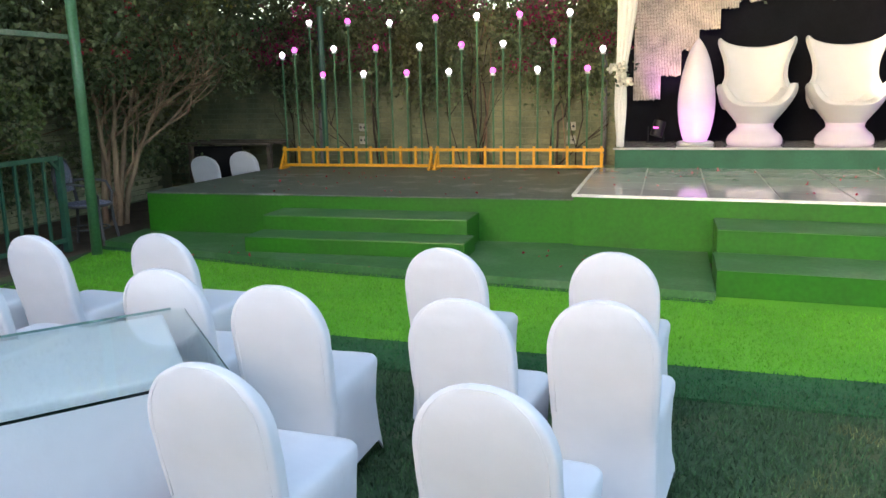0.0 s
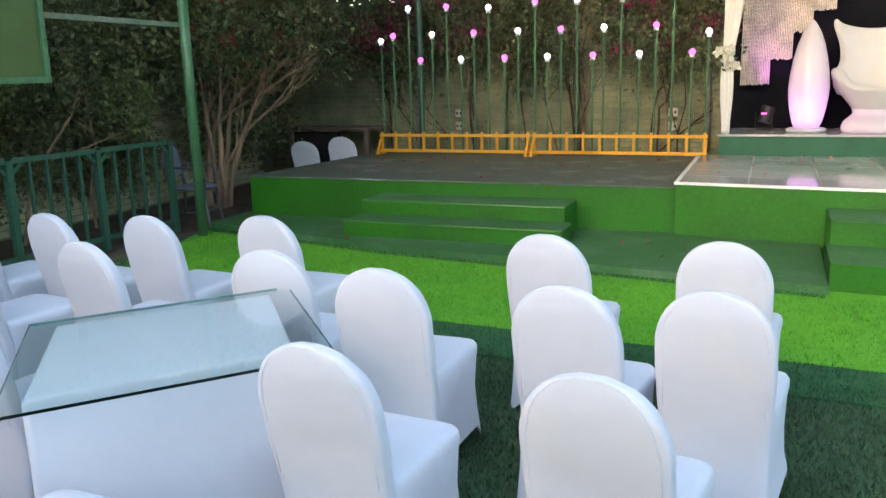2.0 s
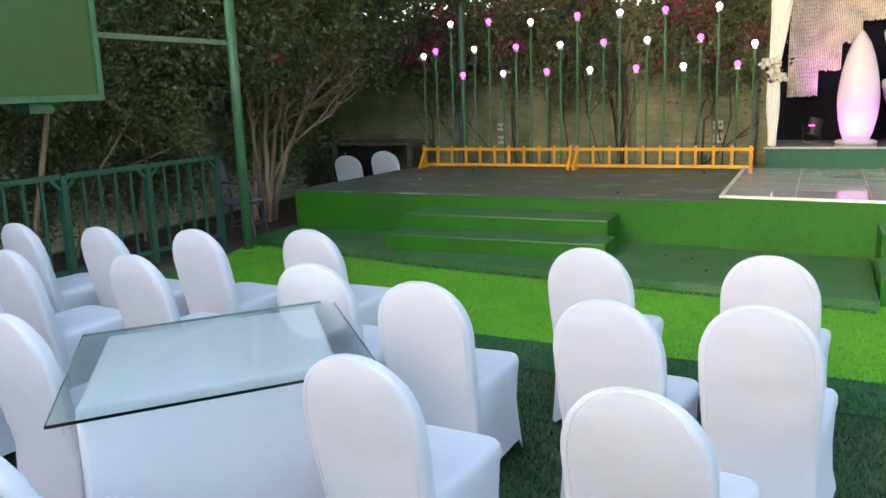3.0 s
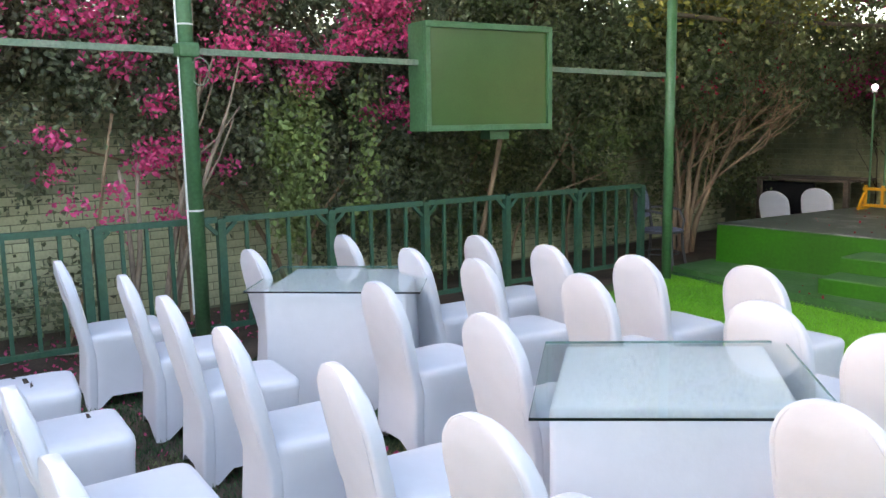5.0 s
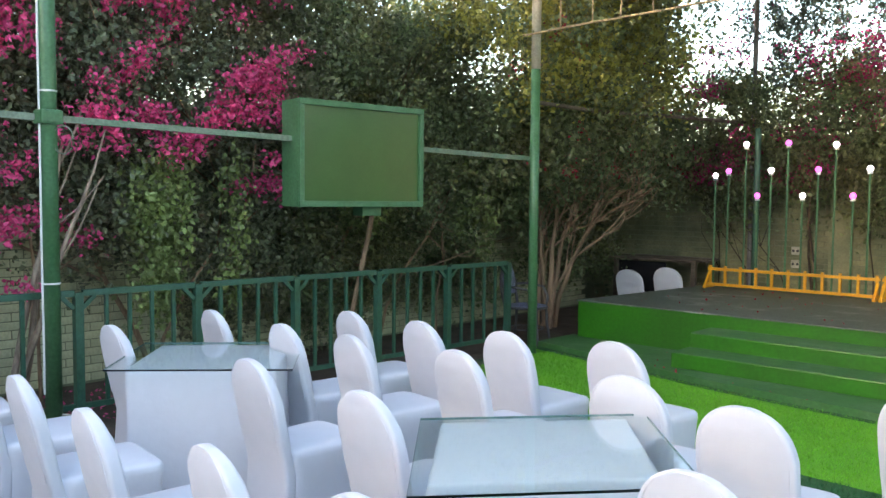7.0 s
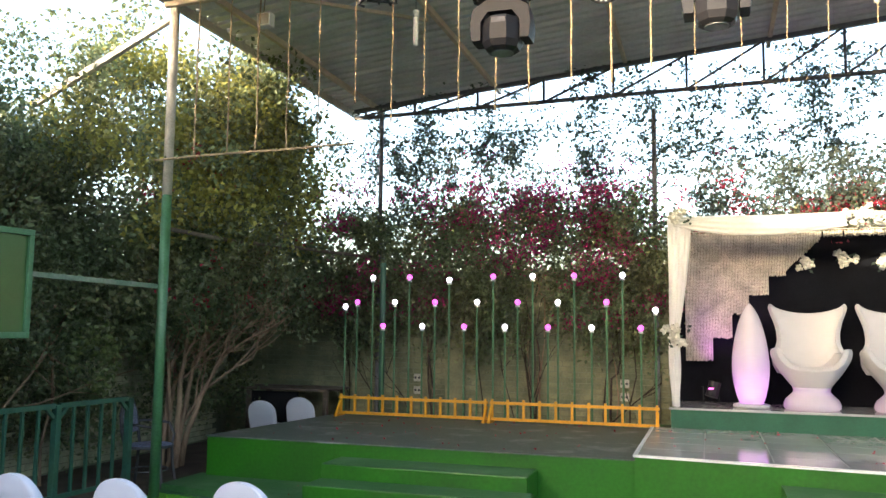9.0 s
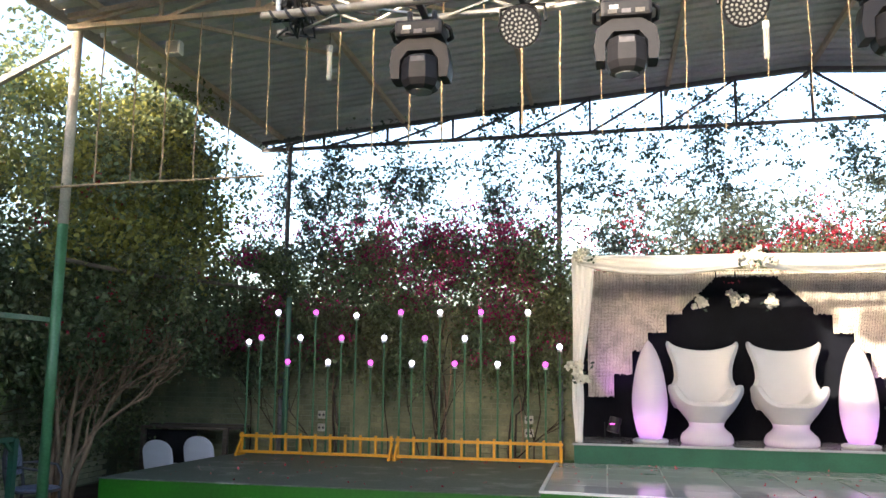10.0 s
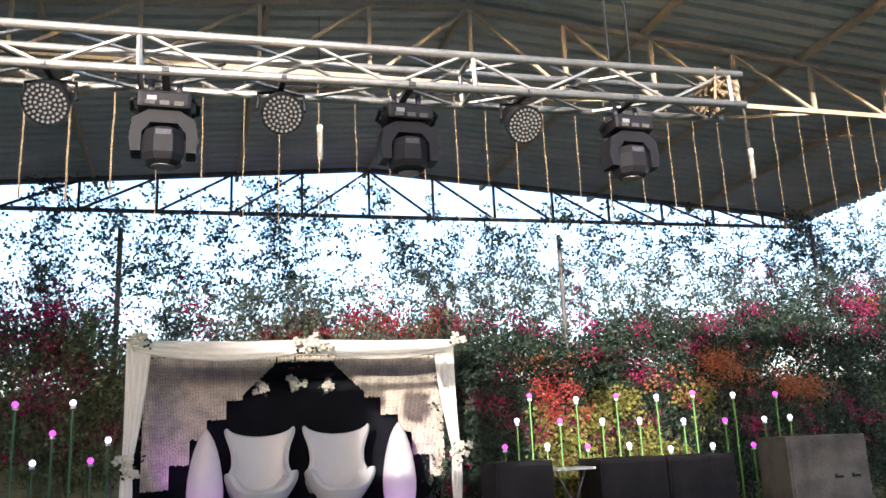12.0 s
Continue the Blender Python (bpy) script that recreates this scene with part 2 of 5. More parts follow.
def single(name, bm, mat, label, category="", group="", kind="", smooth=False, m=None):
    ob = new(name, mesh_of(name, bm, mat, smooth))
    if m is not None:
        ob.matrix_basis = m
    return tagged(ob, label, category, group, kind)


def box(bm, x0, y0, z0, x1, y1, z1, bevel=0.0):
    m = Matrix.Translation(((x0 + x1) / 2, (y0 + y1) / 2, (z0 + z1) / 2)) @ Matrix.Diagonal((x1 - x0, y1 - y0, z1 - z0, 1))
    vs = bmesh.ops.create_cube(bm, size=1, matrix=m)["verts"]
    if bevel:
        es = list({e for v in vs for e in v.link_edges})
        bmesh.ops.bevel(bm, geom=es, offset=bevel, segments=2, affect="EDGES", profile=0.6)
    return bm


def tube(bm, a, b, r, r2=None, seg=8):
    a, b = Vector(a), Vector(b)
    d = b - a
    m = Matrix.Translation((a + b) / 2) @ d.to_track_quat("Z", "Y").to_matrix().to_4x4()
    bmesh.ops.create_cone(bm, cap_ends=True, segments=seg, radius1=r, radius2=r if r2 is None else r2, depth=d.length, matrix=m)
    return bm


def bar(bm, a, b, w, h=None):
    """A square bar from a to b."""
    a, b = Vector(a), Vector(b)
    d = b - a
    m = Matrix.Translation((a + b) / 2) @ d.to_track_quat("Z", "Y").to_matrix().to_4x4() @ Matrix.Diagonal((w, h or w, d.length, 1))
    bmesh.ops.create_cube(bm, size=1, matrix=m)
    return bm


def path_tube(bm, pts, r, seg=6, r_end=None):
    r_end = r if r_end is None else r_end
    pts = [Vector(p) for p in pts]
    n = len(pts) - 1
    rings = []
    for i, p in enumerate(pts):
        d = (pts[min(n, i + 1)] - pts[max(0, i - 1)]).normalized()
        side = d.cross(Vector((0.31, 0.87, 0.38))).normalized()
        over = d.cross(side)
        rad = r + (r_end - r) * i / n
        rings.append([p + (side * math.cos(2 * math.pi * k / seg) + over * math.sin(2 * math.pi * k / seg)) * rad for k in range(seg)])
    return loft(bm, rings)


def loft(bm, rings, cap0=True, cap1=True):
    vs = [[bm.verts.new(p) for p in ring] for ring in rings]
    n = len(vs[0])
    for a, b in zip(vs, vs[1:]):
        for i in range(n):
            bm.faces.new((a[i], a[(i + 1) % n], b[(i + 1) % n], b[i]))
    if cap0:
        bm.faces.new(vs[0])
    if cap1:
        bm.faces.new(vs[-1])
    return bm


def lathe(bm, profile, seg=32, squash=1.0):
    return loft(bm, [[(r * math.cos(2 * math.pi * i / seg), squash * r * math.sin(2 * math.pi * i / seg), z) for i in range(seg)] for r, z in profile])


def prism(bm, outline, z0, z1):
    """An upright block over a ground outline."""
    return loft(bm, [[(x, y, z0) for x, y in outline], [(x, y, z1) for x, y in outline]])


def B():
    return bmesh.new()


# ---- setting ----
single("ground", box(B(), -400, -400, -0.5, 400, 400, -0.02), SOIL, "bare brown earth round the garden", kind="structure")
single("lawn", prism(B(), [(-4.9, -8), (13.5, -8), (13.5, 7.0), (-4.9, 7.0)], -0.05, 0.0), LAWN, "worn lawn with dry yellow patches", kind="structure")

single("bare_patch", prism(B(), [(-4.88, -1.6), (-3.4, -1.4), (-2.5, -0.9), (-2.15, 0.1), (-2.3, 1.0), (-2.05, 1.7), (-2.6, 2.1), (-3.3, 1.9), (-4.0, 2.6), (-4.88, 3.2)], 0.0, 0.004), SOIL, "trodden bare soil between the chairs", kind="structure")

# brick boundary walls
def brick_wall(name, a, b, height, label):
    a, b = Vector((*a, 0)), Vector((*b, 0))
    d = b - a
    m = Matrix.Translation(a) @ Matrix.Rotation(math.atan2(d.y, d.x), 4, "Z")
    wall = single(name, box(B(), 0, 0, -0.3, d.length, 0.22, height), MORTAR, label, kind="structure", m=m)
    return wall, d.length


WALL_BACK, LEN_BACK = brick_wall("wall_north", (-6.9, 11.32), (14.2, 11.32), 2.55, "cream-green painted brick garden wall")
WALL_LEFT, LEN_LEFT = brick_wall("wall_west", (-6.72, -8.0), (-6.72, 11.3), 2.55, "cream-green painted brick garden wall")
# unseen stepped blocker, heights set to shape sun patches on stage and hedge
for x0, x1, h in ((-18, -12.3, 5.2), (-12.3, -7.3, 6.0), (-7.3, -5.85, 5.85), (-5.85, -4.2, 4.6), (-4.2, -3.6, 5.85), (-3.6, -0.6, 4.5), (-0.6, 14.2, 6.6)):
    single("sun_blocker", box(B(), x0, -8.3, -0.3, x1, -8.02, h), BLOCKER_GREY, "unseen stepped wall added to shade and gap the sun", kind="structure")
single("wall_east", box(B(), 14.0, -8.0, -0.3, 14.2, 11.3, 2.55), MORTAR, "plain painted wall beside the lawn", kind="structure")

# stage
single("stage_ledge", prism(B(), [(-4.85, 7.2), (-2.5, 6.62), (1.08, 6.15), (1.08, 7.9), (-4.85, 7.9)], -0.03, 0.08), LEDGE_GREEN, "low worn green concrete ledge", kind="structure")
stage = thing("stage", pose(0, 0, 0), "green painted stage with grey worn floor", "stage", kind="structure")
part("stage_wall", prism(B(), [(-4.72, 7.8), (-0.12, 7.8), (-0.12, 10.5), (-4.42, 10.5)], -0.03, 0.492), STAGE_GREEN, stage, "bright green painted side")
part("stage_floor", prism(B(), [(-4.735, 7.785), (-0.125, 7.785), (-0.125, 10.5), (-4.435, 10.5)], 0.492, 0.505), STAGE_TOP, stage, "grey scuffed stage floor")
part("step", box(B(), -3.1, 7.32, 0.08, -1.04, 7.8, 0.36, 0.008), STAGE_GREEN, stage)
part("step", box(B(), -3.1, 6.93, 0.08, -0.97, 7.32, 0.22, 0.008), STAGE_GREEN, stage)
part("tread", box(B(), -3.1, 7.325, 0.361, -1.05, 7.79, 0.366), LEDGE_GREEN, stage, "worn pale tread")
part("tread", box(B(), -3.1, 6.94, 0.221, -0.98, 7.315, 0.226), LEDGE_GREEN, stage, "worn pale tread")

platform = thing("tiled_platform", pose(0, 0, 0), "green platform with polished pale tiles", "platform", kind="structure")
FRONT = [(-0.12, 7.72), (5.2, 7.2)]
part("platform_wall", prism(B(), [(-0.12, 7.72), (5.2, 7.2), (5.2, 10.6), (-0.12, 10.6)], -0.03, 0.54), STAGE_GREEN, platform, "bright green painted side")
part("edging", prism(B(), [(-0.135, 7.705), (5.2, 7.185), (5.2, 7.22), (-0.135, 7.74)], 0.541, 0.563), WHITE_TRIM, platform, "white tile edging")
part("edging", prism(B(), [(-0.135, 7.74), (-0.10, 7.74), (-0.10, 10.1), (-0.135, 10.1)], 0.541, 0.563), WHITE_TRIM, platform, "white tile edging")
part("grout_bed", prism(B(), [(-0.10, 7.74), (5.2, 7.222), (5.2, 10.1), (-0.10, 10.1)], 0.541, 0.553), GROUT, platform)
part("step", prism(B(), [(1.12, 6.98), (3.6, 6.74), (3.6, 7.35), (1.12, 7.59)], 0.0, 0.39), STAGE_GREEN, platform)
part("step", prism(B(), [(1.09, 6.3), (3.6, 6.06), (3.6, 6.75), (1.09, 6.99)], 0.0, 0.21), STAGE_GREEN, platform)
part("tread", prism(B(), [(1.12, 6.99), (3.6, 6.75), (3.6, 7.34), (1.12, 7.57)], 0.391, 0.396), LEDGE_GREEN, platform, "worn pale tread")
part("tread", prism(B(), [(1.09, 6.31), (3.6, 6.07), (3.6, 6.74), (1.09, 6.97)], 0.211, 0.202), LEDGE_GREEN, platform, "worn pale tread")
single("right_stage", prism(B(), [(5.2, 7.4), (12.5, 7.4), (12.5, 10.5), (5.2, 10.5)], -0.03, 0.50), STAGE_TOP, "grey scuffed stage floor behind the loudspeakers", kind="structure")

dais = thing("throne_dais", pose(0, 0, 0), "dark green carpeted dais with glossy white edge", "dais", kind="structure")
part("riser", box(B(), 0.10, 10.12, 0.553, 4.25, 11.26, 0.775), RISER_DARK, dais, "dark green riser")
part("top", box(B(), 0.08, 10.09, 0.775, 4.27, 11.26, 0.80, 0.004), TILE, dais, "glossy white top")

# turf
single("bright_turf", prism(B(), [(-4.85, 7.12), (-2.5, 6.6), (1.06, 6.14), (1.06, 6.28), (5.5, 5.9), (5.5, 4.4), (-1.4, 4.84), (-4.3, 5.1)], 0.0, 0.018), TURF, "bright green artificial turf runner", kind="structure")
single("turf_hem", prism(B(), [(-4.85, 7.19), (-2.5, 6.61), (1.06, 6.14), (1.06, 6.07), (-2.5, 6.53), (-4.85, 7.08)], 0.0, 0.024), TURF_DARK, "dark folded hem of the turf", kind="structure")
single("dark_turf", prism(B(), [(-4.3, 5.1), (-1.4, 4.84), (5.5, 4.4), (5.5, 3.93), (-1.0, 4.33), (-4.3, 4.6)], 0.0, 0.014), TURF_DARK, "dark green artificial turf strip", kind="structure")

# ---- chairs ----
def sq(angle, a, b, p):
    c, s = math.cos(angle), math.sin(angle)
    return a * math.copysign(abs(c) ** p, c), b * math.copysign(abs(s) ** p, s)


def banquet_chair(seed):
    """A chair in a stretch cover: a round-topped back drawn down to the floor, a padded seat, hems arched between the legs."""
    rr = random.Random(seed)
    ob = thing("banquet_chair", pose(0, 0, 0), "banquet chair in white stretch cover", "chair", "covered banquet chairs")
    seg = 40
    angles = [2 * math.pi * (i + 0.5) / seg for i in range(seg)]
    levels = [(0.0, 0.192), (0.05, 0.188), (0.14, 0.182), (0.24, 0.179), (0.34, 0.178), (0.42, 0.178), (0.46, 0.180), (0.50, 0.182), (0.54, 0.183), (0.58, 0.185), (0.62, 0.186), (0.66, 0.186)]
    top0, rise = 0.70, 0.22
    levels += [(top0 + rise * math.sin(a), 0.186 * math.cos(a) ** 0.85) for a in [i * math.pi / 2 / 12 for i in range(12)]] + [(0.9196, 0.03)]
    rings = []
    for z, w in levels:
        yc = -0.175 - 0.11 * max(0, (z - 0.35) / 0.57) - 0.05 * max(0, 0.35 - z)
        t = 0.034 if z > 0.2 else 0.036
        if z > 0.85:
            t *= max(0.35, (w / 0.186)) ** 0.5
        ring = []
        for a in angles:
            x, y = sq(a, w, t, 0.40)
            hem = 0.10 * max(0, 1 - (x / 0.175) ** 2) if z == 0 else 0.06 * max(0, 1 - (x / 0.175) ** 2) if z == 0.05 else 0.0
            y += -0.012 * (1 - (x / 0.22) ** 2) * (1 if z > 0.45 else 0.3)
            if abs(x) < 0.15 and 0.43 < z < 0.63:
                y += (0.009 if y < 0 else -0.006) * (1 - (x / 0.15) ** 4)
            wrinkle = 0.0035 * noise.noise(Vector((x * 9 + seed * 3, z * 14, a)))
            ring.append((x * (1 + wrinkle * 2), yc + y + wrinkle, z + hem))
        rings.append(ring)
    part("back_cover", loft(B(), rings, cap0=False), SPANDEX, ob, smooth=True)
    corner = (0.5 ** 0.5) ** 0.40
    for face in (-1, 1):
        line = []
        for z, w in levels[6:-1]:
            yc = -0.175 - 0.11 * max(0, (z - 0.35) / 0.57) - 0.05 * max(0, 0.35 - z)
            t = 0.034 * (max(0.35, (w / 0.186)) ** 0.5 if z > 0.85 else 1)
            x = w * corner
            line.append((x + rr.uniform(-0.0015, 0.0015), yc + face * t * corner - 0.012 * (1 - (x / 0.22) ** 2) * (1 if z > 0.45 else 0.3), z))
        for side in (line, [(-x, y, z) for x, y, z in line]):
            part("seam", path_tube(B(), side, 0.0019, 5), SPANDEX, ob, "raised white seam", smooth=True)
    rings = []
    for z, k in ((0.0, 1.05), (0.05, 1.025), (0.13, 0.99), (0.26, 0.965), (0.38, 0.985), (0.425, 1.0), (0.45, 0.99), (0.465, 0.95), (0.473, 0.84), (0.478, 0.6), (0.480, 0.3)):
        ring = []
        for a in angles:
            x, y = sq(a, 0.213 * k, 0.215 * k, 0.24)
            x *= 0.945 + 0.055 * y / 0.215
            edge = min(abs(x), abs(y)) / 0.2
            hem = (0.16 if z == 0 else 0.125 if z == 0.05 else 0.06 if z == 0.13 else 0.0) * max(0.0, 1 - edge ** 1.5)
            pull = 1 - (0.035 * max(0.0, 1 - edge ** 2) if 0.1 < z < 0.4 and y > -0.1 else 0.0)
            wrinkle = 0.004 * noise.noise(Vector((x * 8 + seed * 5, y * 8, z * 11)))
            ring.append((x * pull + wrinkle, y * pull + 0.03, z + hem + wrinkle * (1 if z > 0.4 else 0)))
        rings.append(ring)
    part("seat_cover", loft(B(), rings, cap0=False), SPANDEX, ob, smooth=True)
    for sx in (-0.18, 0.18):
        for sy in (-0.13, 0.19):
            part("leg", tube(B(), (sx * 0.86, sy, 0.0), (sx * 0.86, sy, 0.42), 0.011), STEEL_DARK, ob)
    return ob


models = [banquet_chair(k) for k in range(3)]
chair = models[0]
TOPS = [(-4.61, 1), (-3.85, 1.14), (-3.15, 1.11), (-2.39, 1.07), (-1.68, 1.14), (-1.02, 1.18), (-4.22, 2.03),
        (-2.77, 2.02), (-1.89, 1.96), (-0.485, 1.96), (0.29, 1.96), (-4.4, 2.82), (-3.56, 2.79), (-2.97, 2.82),
        (-2.23, 2.9), (-1.29, 2.97), (-0.69, 2.8), (0.035, 2.74), (0.52, 2.81), (-3.71, 3.46), (-3.06, 3.48),
        (-2.43, 3.55), (-1.79, 3.7), (-0.245, 3.58), (0.505, 3.61), (-3.67, 0.25), (-2.9, 0.25), (-2.11, 0.28),
        (-1.45, 0.25)]
rng = random.Random(4)
for i, (x, y) in enumerate(TOPS):
    turn = (-6 if x < -1.5 else -1 if x < -0.3 else -6) + rng.uniform(-3, 3)
    m = pose(x, y, 0, 0, 0, turn) @ pose(0, 0.30, 0) @ Matrix.Diagonal((1.055, 1.055, 0.958, 1))
    if i < 3:
        models[i].matrix_basis = m
    else:
        copy_thing(models[i % 3], pose(0, 0, 0)).matrix_basis = m
for x, y, k in ((-5.30, 10.2, 0.78), (-4.77, 10.3, 0.84)):
    far = copy_thing(chair, pose(0, 0, 0))
    far.matrix_basis = pose(x, y, -0.02)
    far.scale = (1.12, 1, k)
    tagged(far, "spare chair in white cover beside the stage")

# ---- tables ----
def slanted(u, v, w, d):
    """Corners of a four-sided top with sides w, d that run at the angles u, v."""
    a, b = Vector((math.cos(radians(u)), math.sin(radians(u)))), Vector((math.cos(radians(v)), math.sin(radians(v))))
    return [a * w / 2 * i + b * d / 2 * j for i, j in ((-1, -1), (1, -1), (1, 1), (-1, 1))]


def glass_table(x, y, u, v, glass_size, cloth_at, cloth_v, cloth_size):
    ob = thing("glass_table", pose(x, y, 0), "square table in white cloth with glass top", "table", "glass-topped tables")
    shift = Vector(cloth_at) - Vector((x, y))
    quad = [p + shift for p in slanted(u, cloth_v, *cloth_size)]
    rings = []
    mid = sum(quad, Vector((0, 0))) / 4
    for z, k in ((0.0, 1.012), (0.25, 1.0), (0.5, 0.995), (0.668, 1.0), (0.691, 0.997), (0.701, 0.985), (0.704, 0.95), (0.702, 0.5)):
        ring = []
        for p, q in zip(quad, quad[1:] + quad[:1]):
            for f in (0.0, 0.012, 0.03, 0.2, 0.4, 0.6, 0.8, 0.97, 0.988):
                c = p.lerp(q, f)
                sag = 0.008 * math.sin(math.pi * f) if 0.1 < z < 0.65 else 0.0
                corner = 0.985 if f in (0.0,) else 1.0
                c = mid + (c - mid) * k * corner * (1 - sag)
                ring.append((c.x, c.y, z))
        rings.append(ring)
    part("cloth", loft(B(), rings, cap0=False), SPANDEX, ob, "white stretch table cover", smooth=True)
    for p in slanted(u, v, glass_size[0] * 0.62, glass_size[1] * 0.62):
        part("pad", tube(B(), (p.x, p.y, 0.701), (p.x, p.y, 0.713), 0.006, seg=10), GLASS, ob)
    top = part("glass_top", prism(B(), slanted(u, v, *glass_size), 0.713, 0.722), GLASS, ob, "clear greenish glass sheet")
    top.visible_shadow = False
    outer = slanted(u, v, glass_size[0] + 0.003, glass_size[1] + 0.003)
    inner = slanted(u, v, glass_size[0] + 0.001, glass_size[1] + 0.001)
    for k in range(4):
        n = (k + 1) % 4
        # near edge painted dark, the others pale, as their reflections look
        part("edge", prism(B(), [inner[k], outer[k], outer[n], inner[n]], 0.7125, 0.7225), EDGE_REFLECT_PALE if k else EDGE_REFLECT_DARK, top, "polished glass edge with reflection in its colour")
    return ob


glass_table(-1.224, 2.277, 49.1, 131.6, (0.984, 0.922), (-1.281, 2.323), 129.4, (0.82, 0.778))
glass_table(-3.715, 2.397, 46.0, 138.0, (1.007, 0.844), (-3.757, 2.439), 136.5, (0.833, 0.749))

# ---- railing, poles, screen ----
def railing():
    a, b = Vector((-5.66, -1.6, 0)), Vector((-5.12, 7.0, 0))
    ob = thing("metal_railing", pose(0, 0, 0), "dark green painted metal railing before the hedge", "railing")
    d = (b - a).normalized()
    up = Vector((0, 0, 1))
    posts = [8.6 - 0.931 * k for k in range(10)]
    for k, (far, near) in enumerate(zip(posts, posts[1:])):
        p, q = a + d * (near + 0.03), a + d * (far - 0.03)
        for z, w in ((0.95, 0.045), (0.12, 0.04)):
            part("rail", bar(B(), p + up * z, q + up * z, w), RAIL_GREEN, ob)
        for e, side in ((p, 1), (q, -1)):
            part("gusset", bar(B(), e + up * 0.84, e + up * 0.93 + d * 0.09 * side, 0.03), RAIL_GREEN, ob)
        for i in range(1, 5):
            c = p.lerp(q, i / 5)
            part("baluster", bar(B(), c + up * 0.12, c + up * 0.95, 0.026), RAIL_GREEN, ob)
    for k, along in enumerate(posts):
        for shift in (-0.045, 0.045) if k == 6 else (0.0,):
            c = a + d * (along + shift)
            part("post", bar(B(), c, c + up * 0.955, 0.06), RAIL_GREEN, ob)
    return ob


railing()
PN, PF = Vector((-5.2, 2.07, 0)), Vector((-4.67, 6.84, 0))
for p, split, top, r in ((PN, 5.2, 5.25, 0.055), (PF, 3.02, 5.0, 0.05)):
    ob = thing("roof_pole", Matrix.Translation(p), "round green painted steel pole with cream upper part", "pole", "roof poles")
    part("shaft", tube(B(), (0, 0, 0), (0, 0, split), r, seg=20), GREEN_METAL, ob, smooth=True)
    if top - split > 0.2:
        part("upper_shaft", tube(B(), (0, 0, split), (0, 0, top), r * 0.98, seg=20), PALE_METAL, ob, "cream painted upper part", smooth=True)
    part("base_plate", box(B(), -0.11, -0.11, 0, 0.11, 0.11, 0.012), GREEN_METAL, ob)
    for z in (1.05, 2.35) if split > 4 else ():
        part("tie", tube(B(), (0, 0, z), (0, 0, z + 0.012), r + 0.004, seg=16), WHITE_PLASTIC, ob)
ob = thing("pole_cable", Matrix.Translation(PN), "white cable tied along the pole", "cable")
part("wire", path_tube(B(), [(0.004 + 0.003 * math.sin(i * 1.7), -0.062, 0.3 + 0.35 * i) for i in range(14)], 0.008), WHITE_PLASTIC, ob)
part("loose_loop", path_tube(B(), [(0.085 + 0.05 * math.cos(a * 0.36), 0.06 + 0.05 * math.cos(a * 0.36), 2.03 + 0.095 * math.sin(a * 0.36)) for a in range(17)], 0.0045), BEAM_PAINT, ob, "grey loop of loose wire")
part("clip", box(B(), -0.075, -0.075, 2.13, 0.075, 0.075, 2.23, 0.02), GREEN_METAL, ob, "green clamp at the beam joint")
BEAM_DIR = (Vector((PF.x, PF.y, 2.09)) - Vector((PN.x, PN.y, 2.18)))
B0, B1 = Vector((PN.x, PN.y, 2.18)) - BEAM_DIR * 0.75, Vector((PF.x, PF.y, 2.09))
single("cross_beam", bar(B(), B0 + Vector((-0.05, 0, 0)), B1 + Vector((-0.05, 0, 0)), 0.045, 0.045), BEAM_PAINT, "slim faded green cross beam between the poles", "beam")
single("cross_beam", path_tube(B(), [(PF.x, PF.y, 2.68), (-4.6, 8.0, 2.67), (-4.5, 9.2, 2.72), (-4.2, 11.2, 2.75)], 0.024, 8), OLD_WOOD, "weathered thin beam into the tree", "beam")
single("ground_hose", path_tube(B(), [(-6.3, -1.2, 0.02), (-6.0, -0.3, 0.01), (-5.75, 0.4, 0.012), (-5.95, 1.1, 0.01), (-5.6, 1.6, 0.012), (-5.25, 1.95, 0.02)], 0.014, 8), PALE_METAL, "pale hose lying on the soil", "hose")
single("wire_coil", path_tube(B(), [(-5.05 + (0.10 + 0.0015 * a) * math.cos(a * 0.5), 2.0 + (0.12 + 0.001 * a) * math.sin(a * 0.5), 0.02 + 0.003 * a) for a in range(44)], 0.007, 6), PALE_METAL, "pale wire coiled at the pole foot", "wire")

screen = thing("screen_box", pose(0, 0, 0), "closed green metal box for a wall screen", "screen box")
screen.matrix_basis = Matrix.Translation((-4.83, 4.58, 0)) @ Matrix.Rotation(math.atan2(1.28, 0.165), 4, "Z")
part("case", box(B(), -0.645, 0.02, 1.58, 0.645, 0.28, 2.47, 0.008), GREEN_METAL, screen)
part("front_board", box(B(), -0.60, 0.004, 1.625, 0.60, 0.0205, 2.425), GREEN_BOARD, screen, "smooth green cover board")
for x0, z0, x1, z1 in ((-0.645, 1.58, 0.645, 1.63), (-0.645, 2.42, 0.645, 2.47), (-0.645, 1.63, -0.6, 2.42), (0.6, 1.63, 0.645, 2.42)):
    part("frame", box(B(), x0, -0.022, z0, x1, 0.0195, z1, 0.004), GREEN_METAL, screen)
part("bracket", box(B(), 0.02, 0.05, 1.50, 0.22, 0.2, 1.58), GREEN_METAL, screen)
single("leaning_stick", path_tube(B(), [(-5.5, 4.92, 0.0), (-5.52, 5.06, 0.6), (-5.5, 5.24, 1.3), (-5.48, 5.39, 2.0)], 0.025), BARK, "bare wooden stick leaning against the hedge", "stick")

